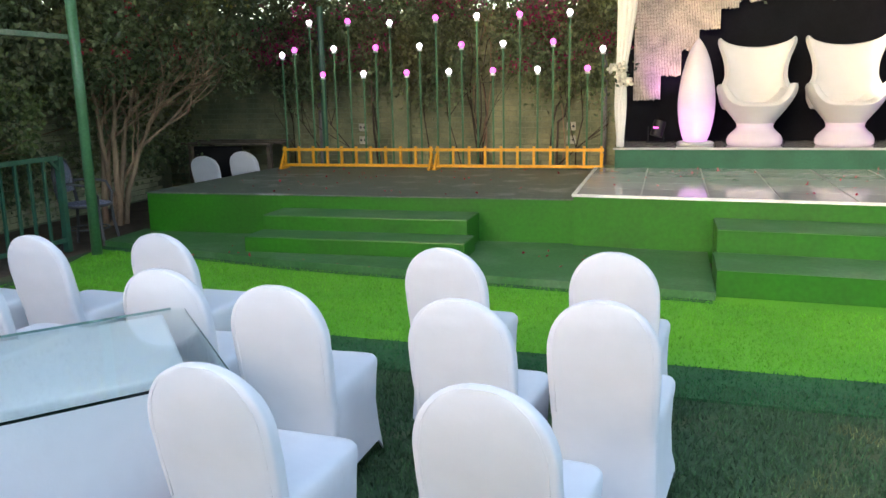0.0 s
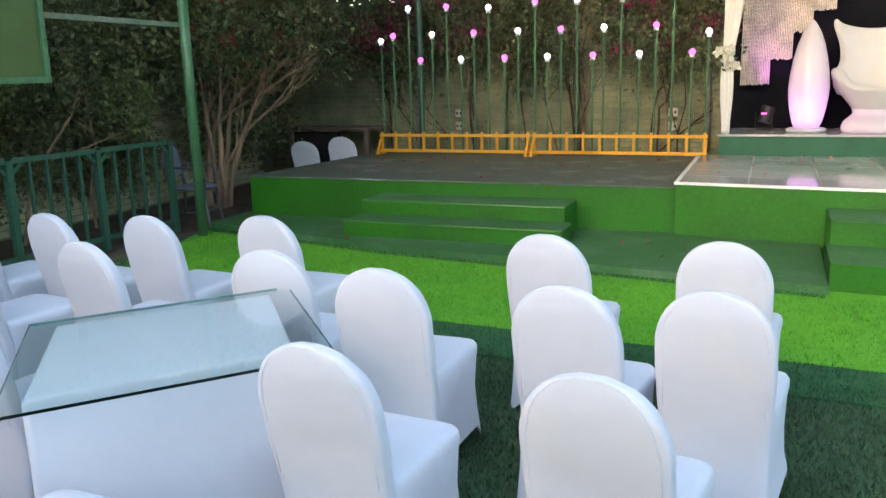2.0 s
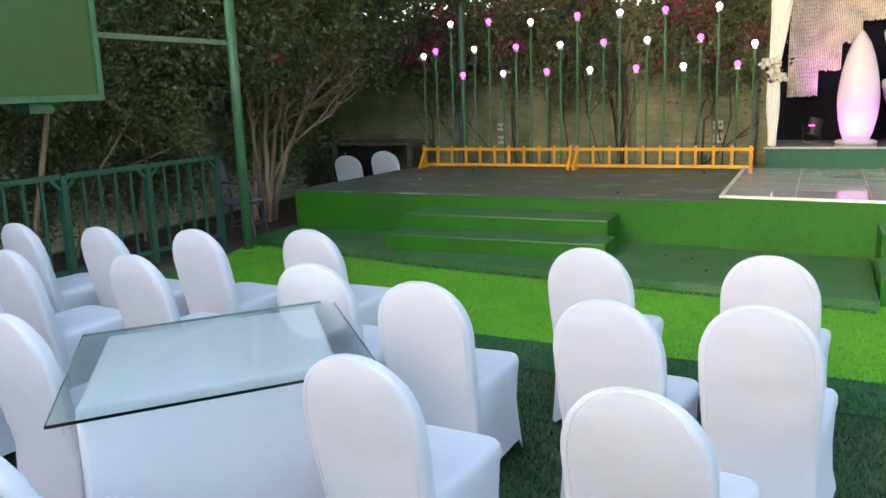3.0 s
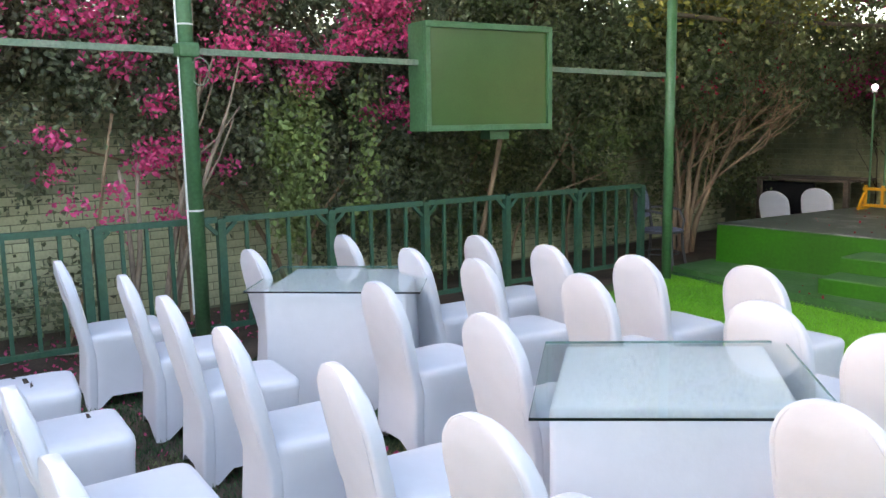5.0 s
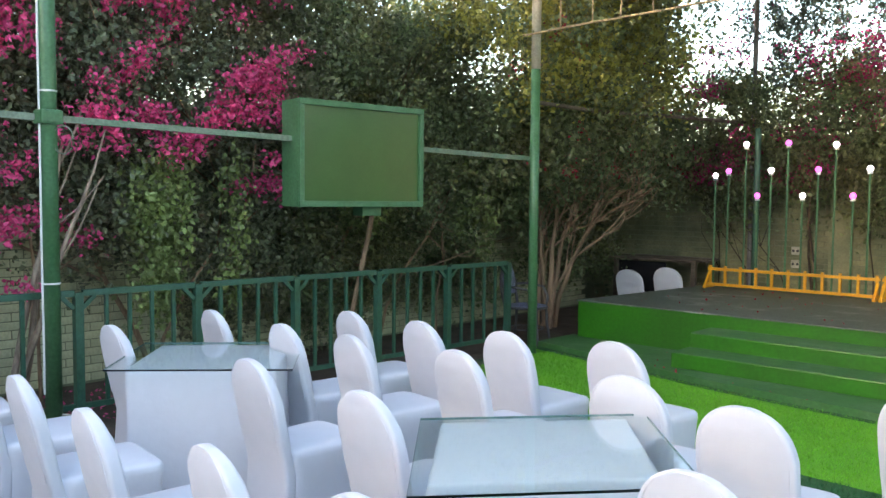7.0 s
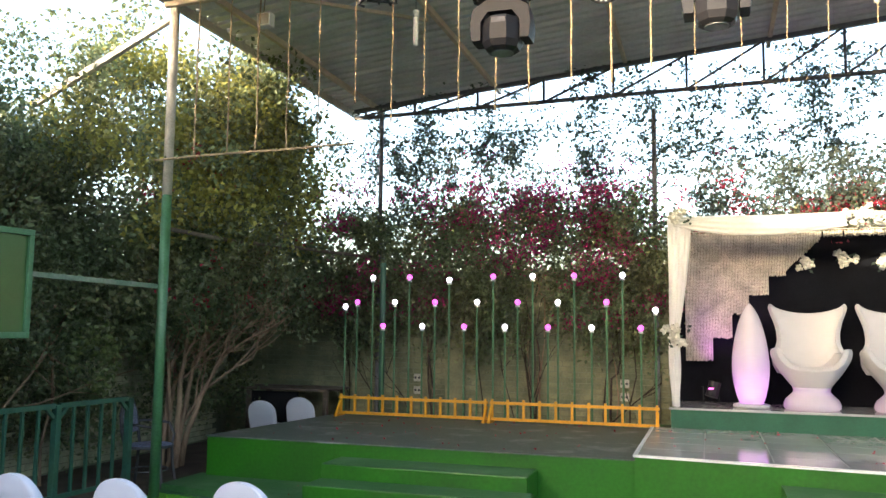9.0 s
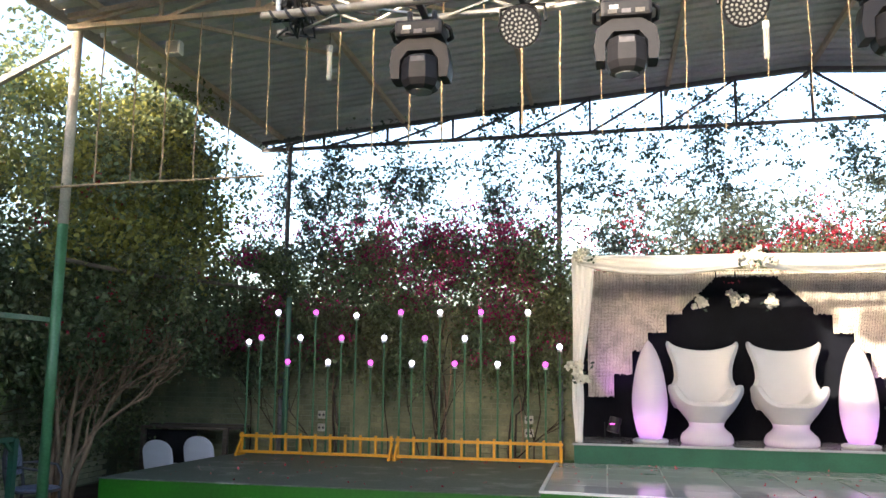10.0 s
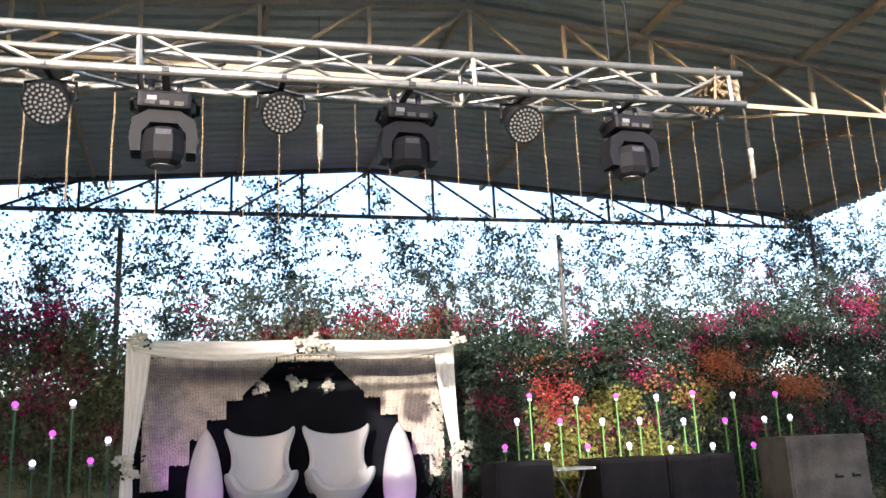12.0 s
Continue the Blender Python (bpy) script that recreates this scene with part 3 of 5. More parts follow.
# ---- fence and globe lamps on the stage ----
def barrier(x0, x1, y):
    ob = thing("low_barrier", pose(0, 0, 0.505), "low yellow painted metal barrier on the stage", "barrier", "yellow barriers")
    n = 10
    for z, w in ((0.045, 0.035), (0.25, 0.035)):
        part("rail", bar(B(), (x0, y, z), (x1, y, z), w), YELLOW, ob)
    for i in range(n + 1):
        x = x0 + (x1 - x0) * (i + 0.15) / (n + 0.3)
        part("upright", bar(B(), (x, y, 0.045), (x, y, 0.295), 0.03), YELLOW, ob)
    for x in (x0 + 0.02, x1 - 0.02):
        part("foot", bar(B(), (x, y - 0.16, 0.015), (x, y + 0.1, 0.015), 0.04, 0.03), YELLOW, ob)
        part("brace", bar(B(), (x, y - 0.14, 0.02), (x, y, 0.2), 0.03), YELLOW, ob)
    return ob


barrier(-4.31, -2.20, 10.3)
barrier(-2.17, -0.04, 10.3)


def globe_lamp(x, y, z, base, pink):
    ob = thing("globe_lamp", pose(x, y, base), ("magenta" if pink else "white") + " glowing globe lamp on thin green pole", "lamp", "globe lamps")
    h = z - base
    # right-hand poles take the brighter green to look sunlit
    part("pole", tube(B(), (0, 0, 0), (0, 0, h - 0.05), 0.013, seg=8), POLE_SUNLIT if base < 0.504 else GREEN_METAL, ob)
    part("cap", tube(B(), (0, 0, h - 0.065), (0, 0, h - 0.035), 0.03, seg=10), WHITE_PLASTIC, ob)
    bm = B()
    bmesh.ops.create_uvsphere(bm, u_segments=14, v_segments=10, radius=0.037, matrix=Matrix.Translation((0, 0, h)))
    part("globe", bm, GLOBE_PINK if pink else GLOBE_WHITE, ob, "glowing magenta globe" if pink else "glowing white globe", smooth=True)
    return ob


LOW, MID, HIGH = 1.735, 2.06, 2.40
LEFT_X = [-4.29, -4.11, -3.88, -3.72, -3.55, -3.34, -3.15, -2.97, -2.77, -2.56, -2.38, -2.16, -2.0, -1.83, -1.63, -1.43, -1.3, -1.09, -0.87, -0.68, -0.48, -0.26, -0.08]
LEFT_H = [MID - 0.06, MID, HIGH, LOW, MID, HIGH, LOW, MID, HIGH - 0.04, LOW, MID, HIGH, LOW, MID, HIGH, LOW, MID, HIGH, LOW, MID, HIGH, LOW, MID - 0.1]
LEFT_PINK = {1, 3, 5, 7, 9, 11, 13, 15, 17, 19, 21}
for i, (x, z) in enumerate(zip(LEFT_X, LEFT_H)):
    globe_lamp(x, 10.40, z, 0.505, i in LEFT_PINK)
RIGHT_X = [4.77, 4.96, 5.16, 5.37, 5.58, 5.84, 5.96, 6.21, 6.45, 6.59, 6.78, 7.08, 7.23, 7.48, 7.67, 7.91, 8.16, 8.34, 8.59, 8.83, 9.07, 9.28]
RIGHT_H = [1.67, 2.0, 2.32, 1.66, 1.98, 2.26, 1.63, 1.96, 2.29, 1.62, 1.95, 2.26, 1.55, 1.92, 2.30, 1.56, 1.90, 2.26, 1.54, 1.90, 2.25, 1.91]
RIGHT_PINK = {0, 2, 4, 6, 8, 14, 16, 18, 20}
for i, (x, z) in enumerate(zip(RIGHT_X, RIGHT_H)):
    globe_lamp(x, 10.15, z, 0.50, i in RIGHT_PINK)
# ---- backdrop and thrones ----
def inner_lamp(x, y, z, energy):
    d = bpy.data.lights.new("inner_led", "POINT")
    d.energy, d.color, d.shadow_soft_size = energy, (0.80, 0.22, 1.0), 0.04
    new("inner_led", d).location = (x, y, z)


def ease(pts, z):
    for (a, wa), (b, wb) in zip(pts, pts[1:]):
        if z <= b:
            k = max(0, (z - a) / (b - a))
            return wa + (wb - wa) * k * k * (3 - 2 * k) if len(pts) < 3 else wa + (wb - wa) * k
    return pts[-1][1]


def sheet(grid, mat, ob, name, closed, thick, label=""):
    bm = B()
    vs = [[bm.verts.new(p) for p in row] for row in grid]
    for a, b in zip(vs, vs[1:]):
        n = len(a)
        for i in range(n if closed else n - 1):
            bm.faces.new((a[i], a[(i + 1) % n], b[(i + 1) % n], b[i]))
    bmesh.ops.recalc_face_normals(bm, faces=bm.faces)
    for _ in range(2):
        bmesh.ops.smooth_vert(bm, verts=[v for v in bm.verts if not v.is_boundary], factor=0.5, use_axis_x=True, use_axis_y=True, use_axis_z=True)
    bmesh.ops.solidify(bm, geom=bm.faces[:], thickness=thick)
    shell = part(name, bm, mat, ob, label, smooth=True)
    sub = shell.modifiers.new("round", "SUBSURF")
    sub.levels, sub.render_levels = 1, 2
    return shell


def throne(x, y):
    ob = thing("egg_throne", pose(x, y, 0.80), "glossy white winged egg throne lit pink below", "chair", "egg thrones")
    part("pedestal", lathe(B(), [(0.29, 0.0), (0.312, 0.02), (0.312, 0.07), (0.29, 0.12), (0.24, 0.165), (0.208, 0.20), (0.203, 0.225), (0.215, 0.26)], 40), LIT_WHITE, ob, smooth=True)
    inner_lamp(x, y, 0.97, 0.11)
    side = [(0.24, 0.20), (0.30, 0.242), (0.39, 0.315), (0.47, 0.372), (0.54, 0.412), (0.60, 0.443), (0.66, 0.455), (0.70, 0.448), (0.74, 0.43)]
    rows = []
    for j in range(17):
        row = []
        for i in range(56):
            a = 2 * math.pi * i / 56
            c = math.cos(a)                      # 1 at the back, -1 at the front
            edge = 0.72 - 0.07 * min(1, max(0, c + 0.1) / 0.3) if c > -0.45 else 0.72 - 0.25 * (1 - ((c + 1) / 0.55) ** 2.5) ** 0.7
            z = 0.24 + (edge - 0.24) * j / 16
            w = ease(side, z)
            k = 0.80 if c > 0 else 0.92
            row.append((w * math.sin(a), k * w * c, z))
        rows.append(row)
    sheet(rows, GLOSS_WHITE, ob, "bowl", True, 0.075)
    part("seat", lathe(B(), [(0.18, 0.25), (0.26, 0.33), (0.33, 0.41), (0.345, 0.44), (0.30, 0.455), (0.05, 0.45)], 36, 0.82), GLOSS_WHITE, ob, smooth=True)
    half = [(0.40, 0.36), (0.52, 0.42), (0.66, 0.42), (0.735, 0.372), (0.80, 0.355), (0.92, 0.362), (1.02, 0.388), (1.10, 0.420), (1.18, 0.448), (1.24, 0.455)]
    rows = []
    for j in range(23):
        row = []
        for i in range(33):
            u = -1 + i / 16
            s = abs(u)
            top = 1.135 + 0.118 * min(1, s / 0.88) ** 1.9 - (0.05 * ((s - 0.86) / 0.14) ** 2 if s > 0.86 else 0)
            z = 0.40 + (top - 0.40) * j / 22
            row.append((ease(half, z) * math.sin(u * math.pi / 2 * 0.92) / math.sin(math.pi / 2 * 0.92), 0.27 - 0.13 * (1 - math.cos(u * 1.25)) + 0.10 * max(0, z - 0.55), z))
        rows.append(row)
    sheet(rows, GLOSS_WHITE, ob, "back", False, 0.06, "tall winged back")
    return ob


throne(1.69, 10.52)
throne(2.665, 10.52)


def teardrop(x, y):
    ob = thing("teardrop_column", pose(x, y, 0.80), "tall white teardrop column glowing pink below", "column", "teardrop columns")
    part("foot", lathe(B(), [(0.20, 0.0), (0.215, 0.01), (0.215, 0.03), (0.19, 0.045), (0.13, 0.05)], 32), GLOSS_WHITE, ob, smooth=True)
    prof = [(0.135, 0.05), (0.165, 0.13), (0.195, 0.26), (0.213, 0.40), (0.216, 0.52), (0.205, 0.66), (0.18, 0.82), (0.142, 0.98), (0.096, 1.11), (0.045, 1.20), (0.008, 1.245)]
    part("body", lathe(B(), prof, 32), LIT_WHITE, ob, smooth=True)
    inner_lamp(x, y, 1.02, 0.36)
    return ob


teardrop(1.02, 10.5)
teardrop(3.43, 10.5)

single("backdrop_panel", box(B(), 0.12, 11.17, 0.80, 4.18, 11.22, 2.98), BLACK_CLOTH, "black cloth panel behind the thrones", "panel")


def bead_bottom(x):
    u = abs(x - 2.29)
    for lim, z in ((0.40, 2.90), (0.62, 2.90 - 0.0), (0.80, 2.48), (1.02, 2.41), (1.26, 2.17), (1.45, 1.93), (1.69, 1.62), (2.02, 1.33)):
        if u <= lim:
            if 0.40 < u <= 0.80:
                return 2.86 - (u - 0.40) / 0.4 * 0.38
            return z
    return 1.32


curtain = thing("bead_curtain", pose(0, 0, 0), "stepped silver bead curtain over black cloth", "curtain")
part("rod", tube(B(), (0.22, 10.98, 2.99), (4.2, 10.98, 2.99), 0.006), BEADS, curtain)
r2 = random.Random(7)
x = 0.27
while x < 4.31 - 0.1:
    z1, z0 = 2.98 + r2.uniform(-0.022, 0.0), bead_bottom(x) + r2.uniform(-0.012, 0.012)
    if z1 - z0 > 0.05:
        verts, faces = [], []
        n = int((z1 - z0) / 0.045)
        for k in range(2 * n + 1):
            z = z1 - k * (z1 - z0) / (2 * n)
            r = (0.0084 if k % 2 else 0.0066) * r2.uniform(0.9, 1.1)
            verts += [(x + r, 10.98, z), (x, 10.98 + r, z), (x - r, 10.98, z), (x, 10.98 - r, z)]
            if k:
                o = 4 * (k - 1)
                faces += [(o + i, o + (i + 1) % 4, o + 4 + (i + 1) % 4, o + 4 + i) for i in range(4)]
        raw("strand", verts, faces, BEADS, curtain)
    x += 0.0185

arch = thing("draped_arch", pose(0, 0, 0), "white draped wedding arch with swags", "arch")
for x in (0.17, 4.08):
    part("post", tube(B(), (x, 10.2, 0.80), (x, 10.2, 3.05), 0.02, seg=12), WHITE_PLASTIC, arch)
part("crossbar", tube(B(), (0.12, 10.2, 3.05), (4.12, 10.2, 3.05), 0.02, seg=12), WHITE_PLASTIC, arch)


def drape(x_top, x_tie, x_bot, w_top):
    rings = []
    seg = 72
    for k in range(25):
        z = 3.07 - k * (3.07 - 0.81) / 24
        if z > 1.66:
            u = (3.07 - z) / 1.41
            xc, w = x_top + (x_tie - x_top) * u ** 1.7, w_top + (0.055 - w_top) * u ** 1.4
        else:
            u = (1.66 - z) / 0.85
            xc, w = x_tie + (x_bot - x_tie) * u, 0.055 + 0.02 * math.sin(math.pi * min(1, u * 1.2)) - 0.01 * u
        t = 0.03 + 0.12 * w
        ring = []
        for i in range(seg):
            a = 2 * math.pi * i / seg
            fold = 1 + 0.22 * math.sin(11 * a + 1.3) * (0.5 + w * 2)
            ring.append((xc + w * math.cos(a), 10.13 + t * math.sin(a) * fold, z))
        rings.append(ring)
    return loft(B(), rings)


part("drape", drape(0.23, 0.15, 0.16, 0.14), DRAPE, arch, smooth=True)
part("drape", drape(3.98, 4.10, 4.08, 0.14), DRAPE, arch, smooth=True)


def swag(x0, x1):
    rings = []
    for k in range(25):
        u = k / 24
        x = x0 + (x1 - x0) * u
        sag = math.sin(math.pi * u) ** 0.8
        zt = 3.075 + 0.005 * math.sin(9 * u)
        zb = 2.965 - 0.135 * sag
        ring = []
        for i in range(40):
            a = 2 * math.pi * i / 40
            zz = (zt + zb) / 2 + (zt - zb) / 2 * math.sin(a)
            yy = 10.10 - 0.035 * math.cos(a) * (1 + 0.35 * math.sin(7 * (zz - zb) / (zt - zb) * 3 + 2 * u))
            ring.append((x, yy, zz))
        rings.append(ring)
    return loft(B(), rings)


part("swag", swag(0.16, 2.25), DRAPE, arch, smooth=True)
part("swag", swag(2.2, 4.08), DRAPE, arch, smooth=True)


def flowers(x, y, z, w, h, n, seed, label):
    rr = random.Random(seed)
    ob = thing("flower_cluster", pose(x, y, z), label, "flowers", "backdrop flowers")
    lv, lf = [], []
    for _ in range(n):
        c = Vector((rr.gauss(0, w * 0.45), rr.uniform(-0.06, 0.0), rr.gauss(0, h * 0.45)))
        bm = B()
        size = rr.uniform(0.030, 0.048)
        for k in range(5):
            a = 2 * math.pi * k / 5 + rr.random()
            m = Matrix.Translation(c) @ Euler((rr.uniform(-0.5, 0.5), rr.uniform(-0.5, 0.5), 0)).to_matrix().to_4x4() @ Matrix.Rotation(a, 4, "Y") @ Matrix.Translation((size * 0.7, 0, 0)) @ Matrix.Diagonal((size * 0.8, size * 0.25, size * 0.62, 1))
            bmesh.ops.create_icosphere(bm, subdivisions=1, radius=1, matrix=m)
        part("blossom", bm, PETAL, ob, smooth=True)
    for _ in range(n):
        c = Vector((rr.gauss(0, w * 0.55), rr.uniform(-0.02, 0.02), rr.gauss(0, h * 0.55)))
        d = Vector((rr.uniform(-1, 1), -0.3, rr.uniform(-1, 1))).normalized() * 0.07
        s = d.cross(Vector((0, 1, 0))).normalized() * 0.018
        o = len(lv)
        lv += [tuple(c), tuple(c + d / 2 + s), tuple(c + d), tuple(c + d / 2 - s)]
        lf += [(o, o + 1, o + 2, o + 3)]
    raw("leaves", lv, lf, LEAF_DARK, ob, "small dark leaves")
    return ob


flowers(0.20, 10.03, 3.08, 0.16, 0.07, 9, 1, "cream silk flowers at the arch corner")
flowers(2.21, 10.02, 3.02, 0.24, 0.10, 22, 2, "cream silk flowers on the arch middle")
flowers(4.10, 10.03, 3.08, 0.12, 0.08, 6, 3, "cream silk flowers at the arch corner")
flowers(0.14, 10.06, 1.66, 0.12, 0.15, 15, 4, "cream silk flowers on the drape tie")
flowers(4.10, 10.04, 1.67, 0.11, 0.13, 9, 5, "cream silk flowers on the drape tie")
flowers(1.72, 11.14, 2.58, 0.10, 0.06, 8, 6, "cream silk flowers on the black panel")
flowers(2.20, 11.14, 2.62, 0.10, 0.09, 10, 7, "cream silk flowers on the black panel")
flowers(2.60, 11.14, 2.57, 0.085, 0.06, 8, 8, "cream silk flowers on the black panel")


def uplight(x, y, aim):
    ob = thing("uplight", pose(x, y, 0.80), "small black stage uplight with magenta light", "spotlight", "uplights")
    part("can", tube(B(), (0, 0, 0.10), (0.05 if aim[0] > x else -0.05, 0.03, 0.28), 0.075, seg=20), BLACK_PLASTIC, ob)
    part("yoke", box(B(), -0.10, -0.012, 0.0, -0.085, 0.012, 0.22), BLACK_PLASTIC, ob)
    part("yoke", box(B(), 0.085, -0.012, 0.0, 0.10, 0.012, 0.22), BLACK_PLASTIC, ob)
    part("foot", box(B(), -0.10, -0.07, 0.0, 0.10, 0.07, 0.012), BLACK_PLASTIC, ob)
    part("led", box(B(), -0.03, -0.09, 0.2, 0.03, -0.078, 0.215), LED_PINK, ob, "small magenta light")
    d = bpy.data.lights.new("uplight_lamp", "SPOT")
    d.energy, d.color, d.spot_size, d.spot_blend, d.shadow_soft_size = 3.5, (0.75, 0.2, 1.0), radians(75), 0.9, 0.05
    lamp = new("uplight_lamp", d)
    lamp.matrix_basis = look((x, y, 1.12), aim)


uplight(0.56, 10.62, (0.75, 11.05, 1.9))
uplight(3.92, 10.62, (3.75, 11.05, 1.9))

# ---- roof ----
def roof_z(x, y=11.3):
    tilt = 0.02 * min(1, max(0, (x + 4.75) / 7.95)) * (11.3 - y)
    return tilt + (5.03 + (x + 4.75) * 0.094 if x < 3.2 else 5.777 - (x - 3.2) * 0.056)


def chord_z(x):
    return 4.93 + (x + 4.6) * 0.0145


verts, faces = [], []
ys = []
y = 3.4
while y < 11.75:
    ys += [(y, 0.0), (y + 0.02, 0.05), (y + 0.06, 0.05), (y + 0.08, 0.0)]
    y += 0.2
xs = (-4.72, 3.2, 11.5)
for xx in xs:
    for yy, dz in ys:
        verts.append((xx, yy, roof_z(xx, yy) + 0.08 + dz))
for xx in xs:
    for yy, dz in ys:
        verts.append((xx, yy, roof_z(xx, yy) + 0.083 + dz))
n = len(ys)
for lay in (0, 1):
    for k in range(2):
        for i in range(n - 1):
            o = lay * 3 * n + k * n + i
            faces.append((o, o + 1, o + n + 1, o + n))
tagged(raw("roof", verts, faces, ROOF), "grey corrugated metal sheet roof", kind="structure")
single("eave_trim", box(B(), -4.76, 3.4, 5.02, -4.72, 11.75, 5.15), PALE_METAL, "pale metal eave edge", kind="structure")


def roof_truss(y, mat):
    ob = thing("roof_truss", pose(0, 0, 0), "welded steel roof truss with diagonal webs", "roof truss", "roof trusses")
    x0, xm, x1 = -4.62, 3.2, 11.2
    part("bottom_chord", bar(B(), (x0, y, chord_z(x0)), (x1, y, chord_z(x1)), 0.05), mat, ob)
    part("top_chord", bar(B(), (x0, y, roof_z(x0, y)), (xm, y, roof_z(xm, y)), 0.05), mat, ob)
    part("top_chord", bar(B(), (xm, y, roof_z(xm, y)), (x1, y, roof_z(x1, y)), 0.05), mat, ob)
    nodes = [x0 + (x1 - x0) * i / 16 for i in range(17)]
    for i, xx in enumerate(nodes[1:-1], 1):
        part("web", bar(B(), (xx, y, chord_z(xx)), (xx, y, roof_z(xx, y)), 0.035), mat, ob)
    for i in range(16):
        a, b = nodes[i], nodes[i + 1]
        if i < 8:
            part("diagonal", bar(B(), (a, y, chord_z(a)), (b, y, roof_z(b, y) - 0.02), 0.03), mat, ob)
        else:
            part("diagonal", bar(B(), (b, y, chord_z(b)), (a, y, roof_z(a, y) - 0.02), 0.03), mat, ob)
    return ob


roof_truss(6.62, STEEL)
roof_truss(11.3, STEEL_GREY)
for i in range(9):
    xx = -4.3 + 1.9 * i
    if xx < 11.3:
        single("purlin", bar(B(), (xx, 3.4, roof_z(xx, 3.4) + 0.04), (xx, 11.7, roof_z(xx, 11.7) + 0.04), 0.05, 0.07), STEEL, "steel purlin under the roof sheet", "purlin", "purlins")
for i in range(7):
    xx = -3.6 + 2.2 * i
    single("brace", bar(B(), (xx, 6.62, chord_z(xx)), (xx + (1.1 if xx < 3 else -1.1), 8.6, roof_z(xx + (1.1 if xx < 3 else -1.1), 8.6) + 0.02), 0.035), STEEL, "slanting steel brace under the roof", "brace", "roof braces")
for xx, z0, z1 in ((-4.15, -0.1, 4.97), (-0.12, -0.1, 4.75), (6.3, -0.1, 4.85), (11.15, -0.1, 5.2)):
    single("back_post", tube(B(), (xx, 11.26, z0), (xx, 11.26, z1), 0.035, seg=12), STEEL_GREY, "slim dark steel post behind the plants", "post", "back posts")
single("eave_strut", bar(B(), (PF.x, PF.y, 4.9), (-6.3, 6.7, 4.05), 0.06), PALE_METAL, "pale slanting strut from pole to wall", "strut")
single("side_post", tube(B(), (-3.82, 10.62, 0.5), (-3.82, 10.62, 2.62), 0.04, seg=12), RAIL_GREEN, "dark green post behind the lamps", "post")

r3 = random.Random(11)
i = 0
x = -4.2
while x < 10.8:
    top = chord_z(x) + 0.01
    low = 3.36 if x < -2.5 else top - r3.uniform(1.15, 1.5)
    pts, k = [], 7
    for j in range(k + 1):
        u = j / k
        pts.append((x + r3.uniform(-0.006, 0.006), 6.60 + r3.uniform(-0.006, 0.006), top + (low - top) * u))
    single("hanging_rope", path_tube(B(), pts, (r3.uniform(0.0065, 0.009) if x < 0.2 else r3.uniform(0.0028, 0.004)), 5), ROPE, "jute rope hanging from the roof truss", "rope", "hanging ropes")
    x += r3.uniform(0.29, 0.37)
single("rope_line", path_tube(B(), [(-4.62, 6.55, 3.32), (-3.9, 6.55, 3.34), (-3.2, 6.55, 3.345), (-2.48, 6.55, 3.36)], 0.011), ROPE, "thin rope tied along the hanging ropes", "rope")


def tube_lamp(x, y, z, mat):
    ob = thing("tube_lamp", pose(x, y, z), "white tube lamp hanging from the roof", "lamp", "hanging tube lamps")
    part("tube", tube(B(), (0, 0, -0.17), (0, 0, 0.1), 0.026, seg=14), mat, ob, smooth=True)
    part("socket", tube(B(), (0, 0, 0.1), (0, 0, 0.17), 0.03, seg=14), WHITE_PLASTIC, ob, smooth=True)
    part("wire", tube(B(), (0, 0, 0.17), (0, 0, roof_z(x, y) - z + 0.085), 0.004, seg=5), CABLE, ob)


# this tube is white instead of frosted grey, sunlight put into its colour
tube_lamp(-2.06, 7.0, 4.56, WHITE_PLASTIC)
tube_lamp(1.9, 7.0, 4.52, FROSTED)
tube_lamp(6.64, 7.0, 4.6, FROSTED)
ob = thing("box_lamp", pose(-3.69, 7.0, 4.83), "small white box lamp hanging from the roof", "lamp")
part("case", box(B(), -0.075, -0.05, -0.09, 0.075, 0.05, 0.05, 0.01), WHITE_PLASTIC, ob)
part("glass_face", box(B(), -0.06, -0.056, -0.075, 0.06, -0.0505, 0.035), LENS, ob)
part("wire", tube(B(), (-0.03, 0, 0.05), (0, 0, roof_z(-3.69, 7.0) - 4.83 + 0.085), 0.006, seg=5), ROPE, ob)

# ---- lighting truss ----
TR = Matrix.Translation((1.4, 4.15, 3.77)) @ Matrix.Rotation(-radians(1.75), 4, "Y")
rig = thing("lighting_truss", TR, "aluminium box lighting truss under the roof", "lighting truss")
L = 2.82
CH = {"nb": (-0.125, -0.01), "nt": (-0.125, 0.20), "fb": (0.125, -0.01), "ft": (0.125, 0.20)}
for key, (yy, zz) in CH.items():
    part("chord", tube(B(), (-L, yy, zz), (L, yy, zz), 0.025, seg=14), ALUMINIUM, rig, smooth=True)
for a, b in (("nb", "nt"), ("fb", "ft"), ("nb", "fb"), ("nt", "ft")):
    (ya, za), (yb, zb) = CH[a], CH[b]
    for i in range(12):
        xa, xb = -L + 0.12 + i * (2 * L - 0.24) / 12, -L + 0.12 + (i + 1) * (2 * L - 0.24) / 12
        p, q = ((xa, ya, za), (xb, yb, zb)) if i % 2 else ((xa, yb, zb), (xb, ya, za))
        part("lacing", tube(B(), p, q, 0.011, seg=6), ALUMINIUM, rig)
    for xx in (-L + 0.1, -0.9, 0.95, L - 0.1):
        part("end_bar", tube(B(), (xx, ya, za), (xx, yb, zb), 0.016, seg=6), ALUMINIUM, rig)
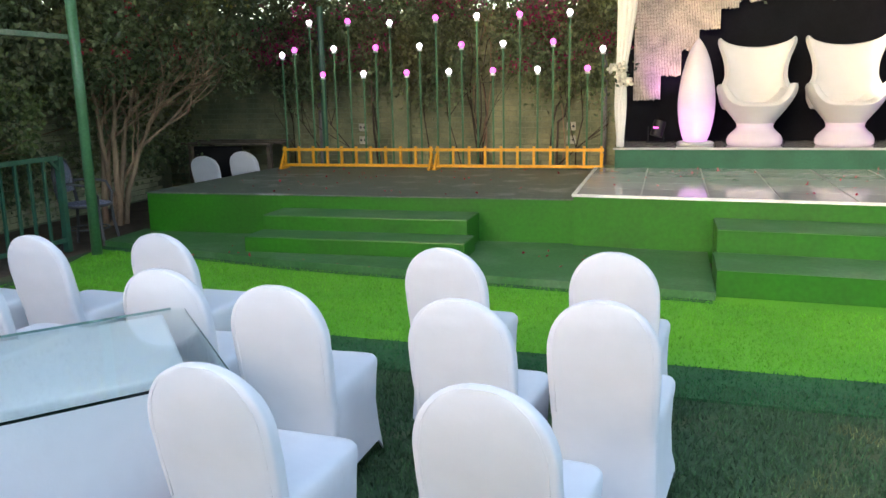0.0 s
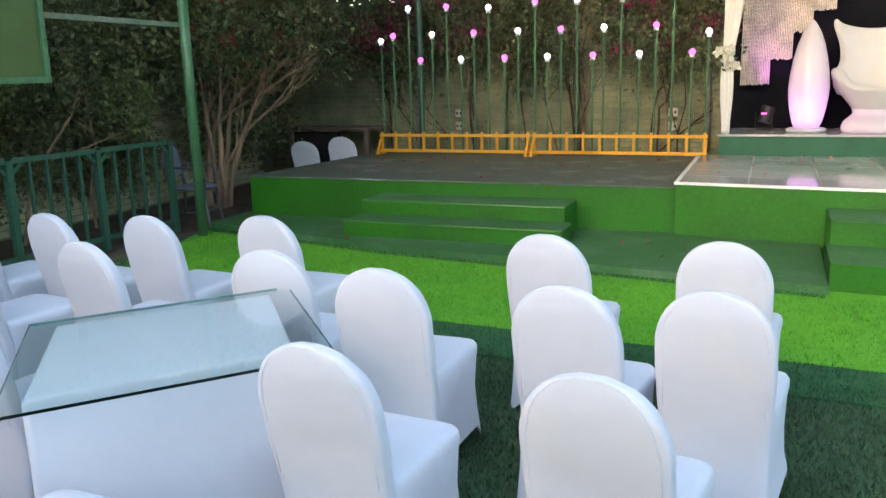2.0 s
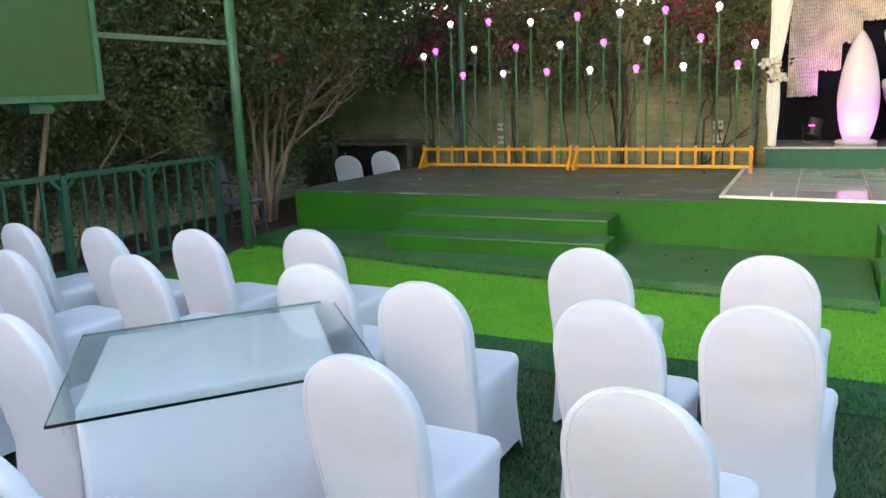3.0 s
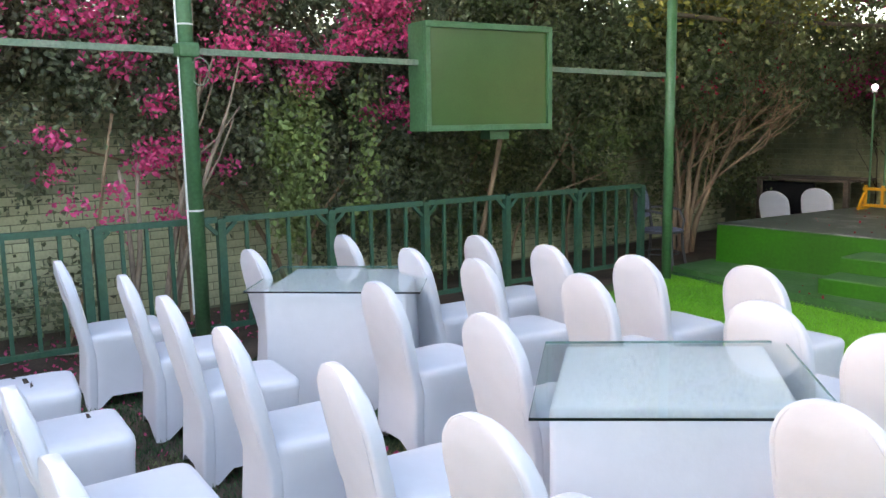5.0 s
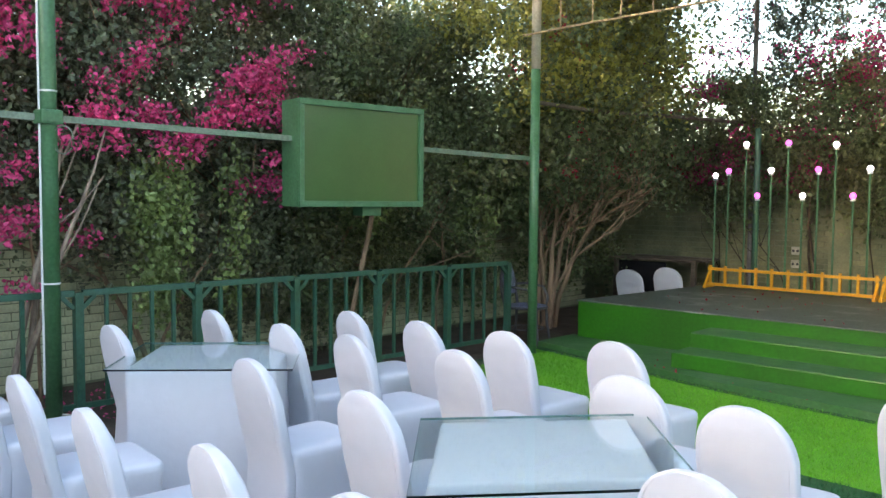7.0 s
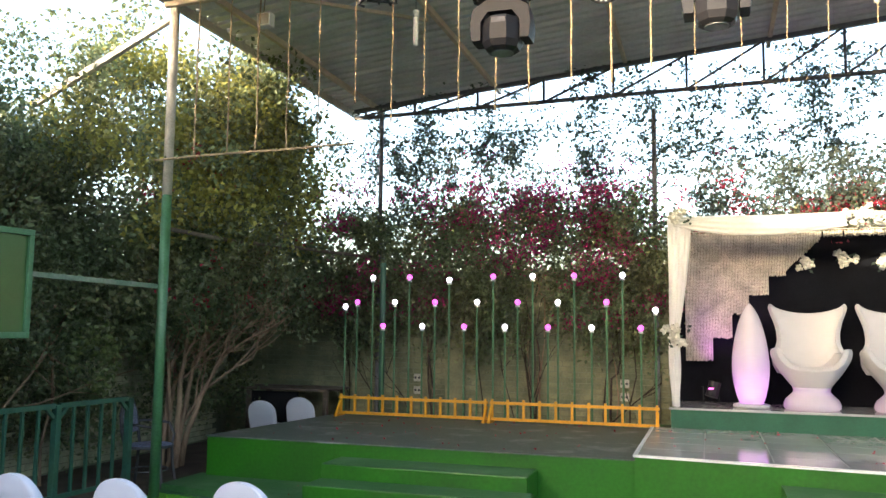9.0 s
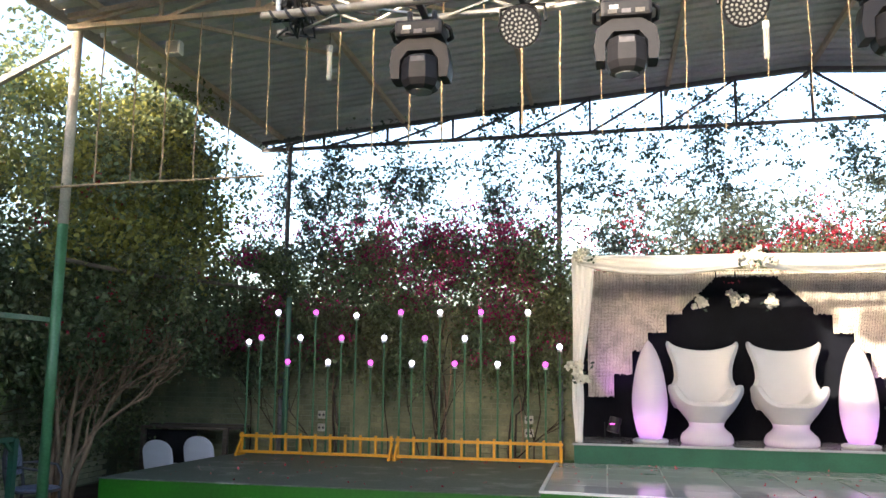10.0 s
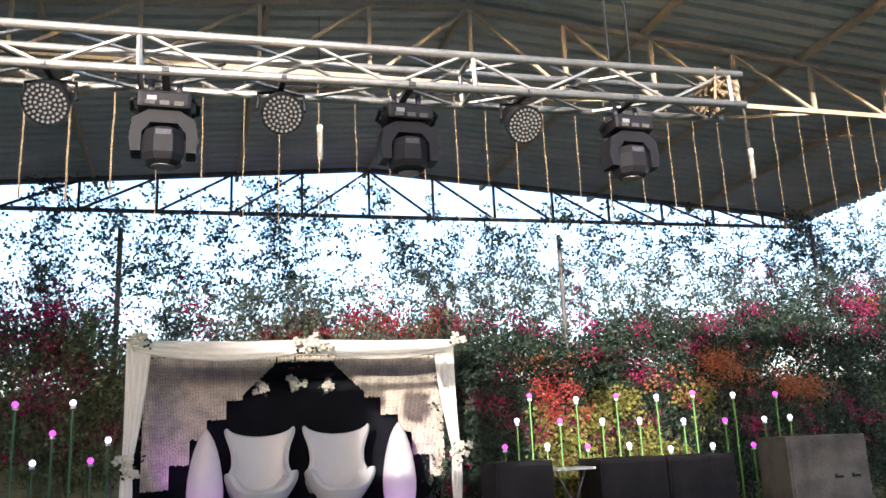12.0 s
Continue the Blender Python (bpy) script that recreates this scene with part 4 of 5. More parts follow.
for sx in (-1, 1):
    for side in (-1, 1):
        base = TR @ Vector((sx * 2.0, side * 0.125, 0.20))
        single("truss_cable", path_tube(B(), [tuple(base), (base.x, base.y, roof_z(base.x, base.y) + 0.06)], 0.006, 5), CABLE, "thin steel cable carrying the lighting truss", "cable", "truss cables")
r4 = random.Random(3)
bundle = B()
for k in range(16):
    pts = [(4.1 + r4.uniform(-0.12, 0.12), 4.15 + r4.uniform(-0.16, 0.16), 3.95 + r4.uniform(-0.12, 0.14)) for _ in range(6)]
    path_tube(bundle, pts, 0.009, 5)
single("tangled_rope", bundle, ROPE, "tangled jute rope tied to the truss end", "rope")
bundle = B()
for k in range(10):
    pts = [(-1.3 + r4.uniform(-0.12, 0.14), 4.15 + r4.uniform(-0.16, 0.16), 3.75 + r4.uniform(-0.14, 0.12)) for _ in range(6)]
    path_tube(bundle, pts, 0.009, 5)
wound = [TR @ Vector((-2.8 + 0.012 * k, -0.125 + 0.028 * math.cos(k * 0.8), -0.01 + 0.028 * math.sin(k * 0.8))) for k in range(40)]
path_tube(bundle, wound, 0.009, 5)
single("cable_bundle", bundle, CABLE, "dark cables wound at the truss end", "cable", kind="stuff")
for k in range(5):
    pts = []
    x0 = -1.2 + k * 1.05
    for j in range(9):
        u = j / 8
        p = TR @ Vector((x0 - 1.4 + 1.1 * u + r4.uniform(-0.03, 0.03), r4.uniform(-0.1, 0.12), 0.10 - 0.10 * math.sin(math.pi * u) + r4.uniform(-0.02, 0.05)))
        pts.append(tuple(p))
    single("loose_cable", path_tube(B(), pts, 0.008, 5), CABLE, "black power cable lying along the truss", "cable", "truss power cables")


def moving_head(x):
    z = (TR @ Vector((x - 1.4, 0, -0.035))).z
    ob = thing("moving_head_light", pose(x, 4.15, z), "black moving head stage light under the truss", "stage light", "moving heads")
    part("clamp_bar", bar(B(), (0, -0.19, 0.03), (0, 0.19, 0.03), 0.05, 0.03), STEEL_DARK, ob)
    part("clamp", tube(B(), (-0.09, 0, 0.02), (-0.09, 0, -0.09), 0.02, seg=8), STEEL_DARK, ob)
    part("clamp", tube(B(), (0.09, 0, 0.02), (0.09, 0, -0.09), 0.02, seg=8), STEEL_DARK, ob)
    base = part("base", box(B(), -0.17, -0.13, -0.21, 0.17, 0.13, -0.09, 0.025), BLACK_PLASTIC, ob)
    part("display", box(B(), -0.11, -0.135, -0.165, -0.05, -0.1305, -0.135), LENS, base, "small grey display")
    for s in (-1, 1):
        part("handle", path_tube(B(), [(s * 0.17, -0.07, -0.12), (s * 0.21, -0.05, -0.14), (s * 0.21, 0.05, -0.17), (s * 0.17, 0.07, -0.18)], 0.016), BLACK_PLASTIC, base)
    half = [(0.085, -0.205), (0.195, -0.275), (0.215, -0.40), (0.20, -0.50), (0.14, -0.50), (0.138, -0.37), (0.085, -0.30)]
    outline = half + [(-x, z) for x, z in reversed(half)]
    part("yoke", loft(B(), [[(x, -0.085, z) for x, z in outline], [(x * 1.02, 0.0, z) for x, z in outline], [(x, 0.085, z) for x, z in outline]]), BLACK_PLASTIC, ob)
    octagon = [(1, 0.45), (0.45, 1), (-0.45, 1), (-1, 0.45), (-1, -0.45), (-0.45, -1), (0.45, -1), (1, -0.45)]
    head = part("head", loft(B(), [[(x * w, y * w * 1.05, z) for x, y in octagon] for w, z in ((0.06, -0.315), (0.118, -0.345), (0.130, -0.40), (0.130, -0.51), (0.112, -0.555), (0.085, -0.575))]), BLACK_PLASTIC, ob)
    part("rear_cover", box(B(), -0.05, -0.137, -0.40, 0.05, -0.128, -0.36, 0.004), STEEL_DARK, head)
    for k in range(3):
        part("label", box(B(), -0.12 + k * 0.09, -0.1345, -0.195, -0.06 + k * 0.09, -0.1305, -0.165), GREY_BOX if k != 1 else STEEL_DARK, base)
    part("lens", lathe(B(), [(0.06, -0.582), (0.078, -0.58), (0.078, -0.574)], 20), LENS, head)
    ob.scale = (0.8, 0.8, 0.8)


for x in (-0.50, 0.63, 1.96, 3.40):
    moving_head(x)


def par_can(x, turn):
    z = (TR @ Vector((x - 1.4, 0, -0.035))).z
    ob = thing("led_par_light", pose(x, 4.15, z, 0, 0, turn), "round black LED par can under the truss", "stage light", "par cans")
    part("bracket", bar(B(), (0, -0.15, 0.02), (0, 0.15, 0.02), 0.03, 0.02), STEEL_DARK, ob)
    for s in (-1, 1):
        part("yoke", path_tube(B(), [(0, 0, -0.005), (s * 0.125, 0, -0.02), (s * 0.13, 0, -0.115)], 0.010), BLACK_PLASTIC, ob)
    aim = Vector((0, -0.75, -0.55)).normalized()
    c = Vector((0, 0, -0.115))
    part("can", tube(B(), c - aim * 0.10, c + aim * 0.07, 0.09, 0.112, 28), BLACK_PLASTIC, ob, smooth=True)
    part("rim", tube(B(), c + aim * 0.066, c + aim * 0.078, 0.117, seg=28), BLACK_PLASTIC, ob)
    side = Vector((1, 0, 0))
    up = aim.cross(side)
    for i, (n, rad) in enumerate(((1, 0.0), (6, 0.024), (12, 0.048), (18, 0.072), (24, 0.096))):
        for k in range(n):
            a = 2 * math.pi * k / n + i * 0.2
            p = c + aim * 0.078 + side * rad * math.cos(a) + up * rad * math.sin(a)
            part("led", tube(B(), p, p + aim * 0.006, 0.0078, seg=7), LENS, ob)


for x, turn in ((0.07, -8), (1.24, 0), (2.67, 6)):
    par_can(x, turn)

# ---- loudspeakers and small things on the stage ----
def speaker(x0, x1, y0, y1, z0, z1, mat, label, slots=0):
    ob = thing("loudspeaker", pose(x0, y0, z0), label, "loudspeaker", "loudspeakers")
    w, d, h = x1 - x0, y1 - y0, z1 - z0
    part("cabinet", box(B(), 0, 0, 0, w, d, h, 0.012), mat, ob)
    part("grille", box(B(), 0.04, -0.012, 0.05, w * (0.45 if slots else 0.96), -0.001, h - 0.05, 0.004), mat, ob)
    for k in range(slots):
        part("handle", box(B(), w * 0.55 + k * w * 0.22, -0.010, h * 0.5, w * 0.55 + k * w * 0.22 + 0.14, -0.001, h * 0.5 + 0.06, 0.004), BLACK_PLASTIC, ob)
        part("handle_grip", tube(B(), (w * 0.55 + k * w * 0.22 + 0.02, -0.022, h * 0.5 + 0.045), (w * 0.55 + k * w * 0.22 + 0.12, -0.022, h * 0.5 + 0.045), 0.008), LENS, ob)
    return ob


speaker(4.3, 5.05, 9.3, 9.8, 0.553, 1.50, BLACK_BOX, "scuffed black loudspeaker box on the platform")
speaker(5.68, 6.62, 9.3, 9.9, 0.50, 1.48, BLACK_BOX, "scuffed black loudspeaker box on the stage")
speaker(6.64, 7.63, 9.3, 9.9, 0.50, 1.47, BLACK_BOX, "scuffed black loudspeaker box on the stage")
speaker(8.46, 9.77, 9.3, 9.9, 0.50, 1.64, GREY_BOX, "large dusty grey loudspeaker with two handles", 2)
ob = thing("small_stand", pose(5.35, 9.4, 0.50), "small white topped stand beside the loudspeakers", "stand")
part("top", box(B(), -0.27, -0.15, 0.87, 0.25, 0.2, 0.90, 0.006), WHITE_PLASTIC, ob)
part("leg", tube(B(), (-0.2, -0.05, 0), (0.2, 0.05, 0.87), 0.014), STEEL_DARK, ob)
part("leg", tube(B(), (0.2, -0.05, 0), (-0.2, 0.05, 0.87), 0.014), STEEL_DARK, ob)

for x in (-3.52, -0.55):
    ob = thing("wall_socket", pose(x, 11.3, 0.90), "pale double wall socket on the brick wall", "socket", "wall sockets")
    for z in (-0.09, 0.09):
        part("plate", box(B(), -0.06, -0.03, z - 0.055, 0.06, 0.0, z + 0.055, 0.012), PALE_METAL, ob)
        for k in (-0.035, 0.035):
            part("outlet", tube(B(), (k * 0.8, -0.036, z), (k * 0.8, -0.031, z), 0.018, seg=14), STEEL_DARK, ob)
single("pilaster", box(B(), -3.08, 11.22, -0.1, -2.80, 11.312, 2.2, 0.006), BRICK_SHADED, "pale painted wall pilaster", kind="structure")

ob = thing("old_table", pose(-5.2, 10.75, 0), "weathered wooden table with loose boards", "table")
r5 = random.Random(9)
for k in range(6):
    y0 = -0.36 + k * 0.12
    part("board", box(B(), -0.74 + r5.uniform(-0.06, 0.06), y0, 0.80 + r5.uniform(0, 0.02), 0.72 + r5.uniform(-0.08, 0.05), y0 + 0.11, 0.825 + r5.uniform(0, 0.015)), OLD_WOOD, ob)
for sx in (-0.62, 0.6):
    for sy in (-0.28, 0.28):
        part("leg", bar(B(), (sx, sy, -0.02), (sx, sy, 0.8), 0.06), OLD_WOOD, ob)
part("side_board", box(B(), -0.60, -0.26, 0.0, 0.15, -0.22, 0.78), BLACK_BOX, ob, "dark board under the table")

def bistro_chair(x, y, turn):
    ob = thing("bistro_chair", pose(x, y, -0.02, 0, 0, turn), "navy bistro chair with blue-grey woven back", "chair")
    seat = part("seat", lathe(B(), [(0.05, 0.43), (0.225, 0.43), (0.24, 0.447), (0.225, 0.464), (0.05, 0.466)], 28), WICKER, ob)
    part("seat_rim", path_tube(B(), [(0.238 * math.cos(k * math.pi / 12), 0.238 * math.sin(k * math.pi / 12), 0.447) for k in range(25)], 0.014, 8), STEEL_DARK, seat)
    for sx, sy in ((-0.18, -0.18), (0.18, -0.18), (-0.18, 0.18), (0.18, 0.18)):
        part("leg", path_tube(B(), [(sx * 1.25, sy * 1.25, 0), (sx * 1.05, sy * 1.05, 0.25), (sx, sy, 0.44)], 0.016, 8), STEEL_DARK, ob)
    for z in (0.2,):
        part("stretcher", path_tube(B(), [(0.2 * math.cos(k * math.pi / 10), 0.2 * math.sin(k * math.pi / 10), z) for k in range(21)], 0.009, 6), STEEL_DARK, ob)
    arc = [(-0.21, -0.18, 0.44), (-0.225, -0.215, 0.62), (-0.215, -0.235, 0.78), (-0.14, -0.245, 0.9), (0, -0.25, 0.945), (0.14, -0.245, 0.9), (0.215, -0.235, 0.78), (0.225, -0.215, 0.62), (0.21, -0.18, 0.44)]
    part("back_frame", path_tube(B(), arc, 0.017, 8), STEEL_DARK, ob)
    for s in (-1, 1):
        part("arm", path_tube(B(), [(s * 0.22, -0.22, 0.68), (s * 0.27, -0.05, 0.69), (s * 0.26, 0.12, 0.66), (s * 0.21, 0.19, 0.55), (s * 0.19, 0.18, 0.45)], 0.014, 8), STEEL_DARK, ob)
    part("back_weave", loft(B(), [[(-w, y - 0.008, z), (w, y - 0.008, z), (w, y + 0.008, z), (-w, y + 0.008, z)] for w, y, z in ((0.2, -0.205, 0.58), (0.212, -0.225, 0.72), (0.18, -0.235, 0.84), (0.07, -0.245, 0.92))]), WICKER, ob, "woven blue-grey back")
    return ob


bistro_chair(-5.14, 7.36, -72)

# ---- plants ----
def leaf_mesh(name, centres, per, spread, size, mat, parent, seed, label="", flat=(1, 1, 1), droop=0.0):
    """Many small folded leaves in clumps round the centres."""
    g = np.random.RandomState(seed)
    c = np.repeat(np.asarray(centres, float), per, axis=0)
    n = len(c)
    c = c + g.normal(0, 1, (n, 3)) * spread * np.asarray(flat)
    d = g.normal(0, 1, (n, 3))
    d[:, 2] -= droop
    d /= np.linalg.norm(d, axis=1)[:, None]
    s = np.cross(d, g.normal(0, 1, (n, 3)))
    s /= np.linalg.norm(s, axis=1)[:, None]
    up = np.cross(d, s)
    ln = (size * g.uniform(0.6, 1.3, n))[:, None]
    w = ln * 0.36
    v = np.stack([c, c + d * ln * 0.45 + s * w + up * w * 0.35, c + d * ln, c + d * ln * 0.45 - s * w + up * w * 0.35], axis=1).reshape(-1, 3)
    f = np.arange(4 * n).reshape(n, 4)
    me = bpy.data.meshes.new(name)
    me.from_pydata(v.tolist(), [], f.tolist())
    me.materials.append(mat)
    ob = new(name, me)
    ob.parent = parent
    return tagged(ob, label, kind="stuff")


def centres(seed, n, lo, hi, keep=None):
    g = np.random.RandomState(seed)
    out = []
    while len(out) < n:
        p = g.uniform(lo, hi)
        if keep is None or keep(p, g):
            out.append(p)
    return np.array(out)


def branch(bm, rr, p, d, length, r, depth):
    pts = [Vector(p)]
    d = Vector(d).normalized()
    k = 5
    for i in range(k):
        d = (d + Vector((rr.gauss(0, 0.16), rr.gauss(0, 0.16), rr.gauss(0.02, 0.12)))).normalized()
        pts.append(pts[-1] + d * length / k)
    path_tube(bm, pts, r, 6 if r > 0.015 else 4, r * 0.55)
    if depth > 0:
        for i in range(rr.choice((2, 3))):
            q = pts[rr.randint(2, k)]
            e = (d + Vector((rr.gauss(0, 0.5), rr.gauss(0, 0.5), rr.gauss(0.1, 0.4)))).normalized()
            branch(bm, rr, q, e, length * rr.uniform(0.55, 0.8), r * 0.55, depth - 1)


def stems(parent, seed, bases, length, r, lean, mat, depth, lo, hi):
    rr = random.Random(seed)
    for b in bases:
        bm = B()
        branch(bm, rr, b, Vector((lean[0] + rr.gauss(0, 0.12), lean[1] + rr.gauss(0, 0.25), 1)), length, r, depth)
        for v in bm.verts:
            v.co.x, v.co.y = min(hi[0], max(lo[0], v.co.x)), min(hi[1], max(lo[1], v.co.y))
        tagged(part("stem", bm, mat, parent), kind="stuff")


def gap_noise(p, s=0.9, off=0.0):
    return noise.noise(Vector((p[0] * s + off, p[1] * s, p[2] * s)))


# bougainvillea along the west wall
def west_plant(y0, y1, seed, zmax, blossom, leafy, mat, light, zlow=0.25):
    ob = thing("bougainvillea", pose(0, 0, 0), "tall bougainvillea hedge with magenta blossoms on the wall" if blossom > 20 else "tall leafy green climbing hedge on the wall", "hedge", "wall climbers")
    area = (y1 - y0) * (zmax - zlow)

    def keep(p, g):
        t = (p[2] - zlow) / (zmax - zlow)
        if p[0] > -6.35 + 0.55 * min(1, p[2] / 1.6) + 0.15 * gap_noise(p, 1.3, seed):
            return False
        if p[2] < 1.25 and leafy < 20:
            return gap_noise(p, 1.1, 3.0) < -0.16 and g.uniform() < 0.35
        if p[2] < 2.1 and leafy < 20 and gap_noise(p, 0.9, 14.0) > 0.02:
            return g.uniform() < 0.2
        if p[2] > zmax - 0.6 - 0.5 * gap_noise(p, 0.7, seed):
            return g.uniform() < 0.25
        return gap_noise(p, 1.5, seed) > -0.32
    cs = centres(seed, int(area * leafy), (-6.66, y0 - 0.2, zlow), (-5.6, y1 + 0.2, zmax), keep)
    leaf_mesh("leaves", cs, 190, 0.16, 0.055, mat, ob, seed)
    if light:
        cl = centres(seed + 50, light, (-5.80, y0, 0.75), (-5.62, y1, 2.05), lambda p, g: (2.95 < p[1] < 3.35 and p[2] < 1.95) or 3.75 < p[1] < 3.9 or (p[1] > 5 and gap_noise(p, 1.2, 9.0) > 0.2))
        leaf_mesh("light_leaves", cl, 85, 0.085, 0.058, LEAF_LIGHT, ob, seed + 51, "light green leaves", flat=(0.5, 0.8, 1.5), droop=0.8)
    if blossom:
        cb = centres(seed + 90, blossom, (-6.2, y0, 0.9), (-5.55, min(y1, 4.5) if y1 < 5.2 else y1, zmax - 0.2), lambda p, g: p[0] > -6.3 + 0.5 * min(1, p[2] / 1.6) and gap_noise(p, 3.4 if p[1] < 2.3 else 2.6, 5.0) > (0.0 if p[1] < 2.3 else 0.10) and g.uniform() < ((0.32 if p[1] < 2.3 and p[2] > 0.95 else 0.35 if p[2] > 1.7 else 0.02) if p[2] < 2.05 else 1.0))
        leaf_mesh("blossoms", cb, 52, 0.06, 0.046, BLOSSOM, ob, seed + 91, "magenta papery blossoms", flat=(1, 1.3, 0.8))
    rr = random.Random(seed)
    stems(ob, seed, [(-6.35 + rr.uniform(-0.1, 0.1), y0 + (y1 - y0) * (i + 0.5) / 3 + rr.uniform(-0.2, 0.2), -0.05) for i in range(3)], 2.4, 0.018, (0.05, 0), BARK, 2, (-6.69, -9), (-5.85, 12))
    return ob


west_plant(-6.5, -3.2, 21, 5.9, 40, 13, LEAF, 0)
west_plant(-3.2, 0.2, 22, 6.2, 290, 16, LEAF, 0)
west_plant(0.2, 2.9, 23, 5.9, 290, 18, LEAF, 0)
west_plant(2.9, 5.0, 24, 4.9, 105, 20, LEAF, 38)
west_plant(5.0, 7.4, 25, 4.7, 0, 22, LEAF_TREE, 14)

backing = thing("bougainvillea", pose(0, 0, 0), "dense inner leaves of the hedge along the wall", "hedge", "wall climbers")
cs = centres(58, 700, (-6.66, -4.0, 2.2), (-6.35, 7.4, 4.3), lambda p, g: p[2] < 3.75 + 0.7 * gap_noise(p, 0.8, 3.0))
leaf_mesh("leaves", cs, 120, 0.17, 0.062, LEAF, backing, 59)
stems(backing, 60, [(-6.5, y, -0.05) for y in (-2.5, 0.5, 3.5)], 2.6, 0.03, (0, 0), BARK, 1, (-6.69, -9), (-6.2, 12))

shrub = thing("bare_shrub", pose(0, 0, 0), "bare pale stems leaning before the wall", "shrub")
rr = random.Random(78)
for k, (yy, lean, ln) in enumerate(((1.75, 0.02, 1.45), (1.84, 0.0, 1.4), (1.95, 0.20, 1.9), (2.02, 0.42, 2.3), (1.9, 0.30, 2.2))):
    bm = B()
    pts = [Vector((-5.80 + 0.02 * k, yy, -0.05))]
    d = Vector((rr.uniform(-0.05, 0.05), lean, 1)).normalized()
    for j in range(9):
        d = (d + Vector((rr.gauss(0, 0.04), rr.gauss(0, 0.07), 0.03))).normalized()
        pts.append(pts[-1] + d * ln / 9)
    path_tube(bm, pts, 0.03, 7, 0.013)
    for j in (6, 8) if k > 1 else ():
        q, e = pts[j], (d + Vector((rr.gauss(0, 0.1), rr.gauss(0, 0.5), 0))).normalized()
        path_tube(bm, [q, q + e * 0.3, q + e * 0.55 + Vector((0, 0, 0.08))], 0.012, 5, 0.006)
    part("stem", bm, PALE_BARK, shrub)

# spreading tree in the corner by the stage
tree = thing("corner_tree", pose(0, 0, 0), "spreading leafy tree with pale branching trunk", "tree")
rr = random.Random(31)
bm = B()
# bundle of stems from one foot, fanning out and arching over towards the stage
for k, (dx, dy, h, arch_over) in enumerate(((0.02, 0.0, 1.5, 0.1), (0.10, 0.12, 1.7, 0.45), (0.22, 0.10, 1.5, 0.8), (0.16, -0.12, 1.8, 0.3), (-0.12, 0.1, 1.7, -0.2), (0.30, 0.22, 1.35, 1.0), (0.05, -0.22, 1.6, 0.0))):
    p = Vector((-5.75 + rr.uniform(-0.09, 0.09), 8.6 + rr.uniform(-0.09, 0.09), -0.05))
    pts = [p]
    for q in range(1, 9):
        f = q / 8
        pts.append(p + Vector((0.75 * dx * f + arch_over * 0.55 * f ** 2.6 + rr.gauss(0, 0.018), dy * f * 1.6 + arch_over * 0.25 * f * f + rr.gauss(0, 0.018), h * f * (1.25 - 0.25 * f * max(0, arch_over)))))
    path_tube(bm, pts, 0.042 if k < 4 else 0.028, 8, 0.014)
    for q in (4, 5, 6, 7, 8):
        d = (pts[q] - pts[q - 1]).normalized() + Vector((rr.gauss(0.25, 0.35), rr.gauss(0.1, 0.35), rr.gauss(0.1, 0.25)))
        branch(bm, rr, pts[q], d, rr.uniform(0.6, 1.2), 0.015, 2)
part("trunk", bm, BARK, tree)
cs = centres(32, 470, (-6.6, 6.9, 1.5), (-4.55, 11.2, 5.0), lambda p, g: ((p[0] + 6.0) / 1.45) ** 2 + ((p[1] - 8.9) / 2.4) ** 2 + ((p[2] - 3.2) / 1.9) ** 2 < 1.05 + 1.0 * gap_noise(p, 0.75, 2.0) and gap_noise(p, 1.4, 8.0) > (-0.25 if p[2] < 2.9 else 0.14))
leaf_mesh("crown", cs, 135, 0.17, 0.07, LEAF_TREE, tree, 33, "dense green leaves")
cs = centres(40, 150, (-6.6, 6.6, 1.6), (-4.2, 11.2, 5.6), lambda p, g: 0.9 < ((p[0] + 6.0) / 1.45) ** 2 + ((p[1] - 8.9) / 2.4) ** 2 + ((p[2] - 3.3) / 2.0) ** 2 < 1.75 and gap_noise(p, 1.6, 31.0) > 0.0)
leaf_mesh("outer_sprays", cs, 36, 0.13, 0.07, LEAF_TREE, tree, 41, "loose outer sprays")
cs = centres(34, 36, (-5.5, 7.2, 1.9), (-4.7, 10.5, 3.8))
leaf_mesh("red_blossoms", cs, 20, 0.06, 0.045, BLOSSOM_RED, tree, 35, "few red blossoms")
cs = centres(36, 62, (-6.6, 7.2, 0.5), (-5.9, 10.8, 2.2), lambda p, g: gap_noise(p, 1.2, 4.0) > 0.0)
leaf_mesh("low_leaves", cs, 100, 0.16, 0.066, LEAF_TREE, tree, 37, "lower leaves")
# sunlit leaves of the upper crown, done by a yellower colour
cs = centres(38, 230, (-6.2, 6.7, 2.75), (-4.5, 10.6, 5.0), lambda p, g: 0.75 < ((p[0] + 6.0) / 1.45) ** 2 + ((p[1] - 8.9) / 2.4) ** 2 + ((p[2] - 3.2) / 1.9) ** 2 < 1.25 and gap_noise(p, 1.2, 21.0) > -0.05)
leaf_mesh("sunlit_crown", cs, 60, 0.15, 0.07, LEAF_SUNLIT, tree, 39, "yellow-green crown leaves with sunlight in their colour")

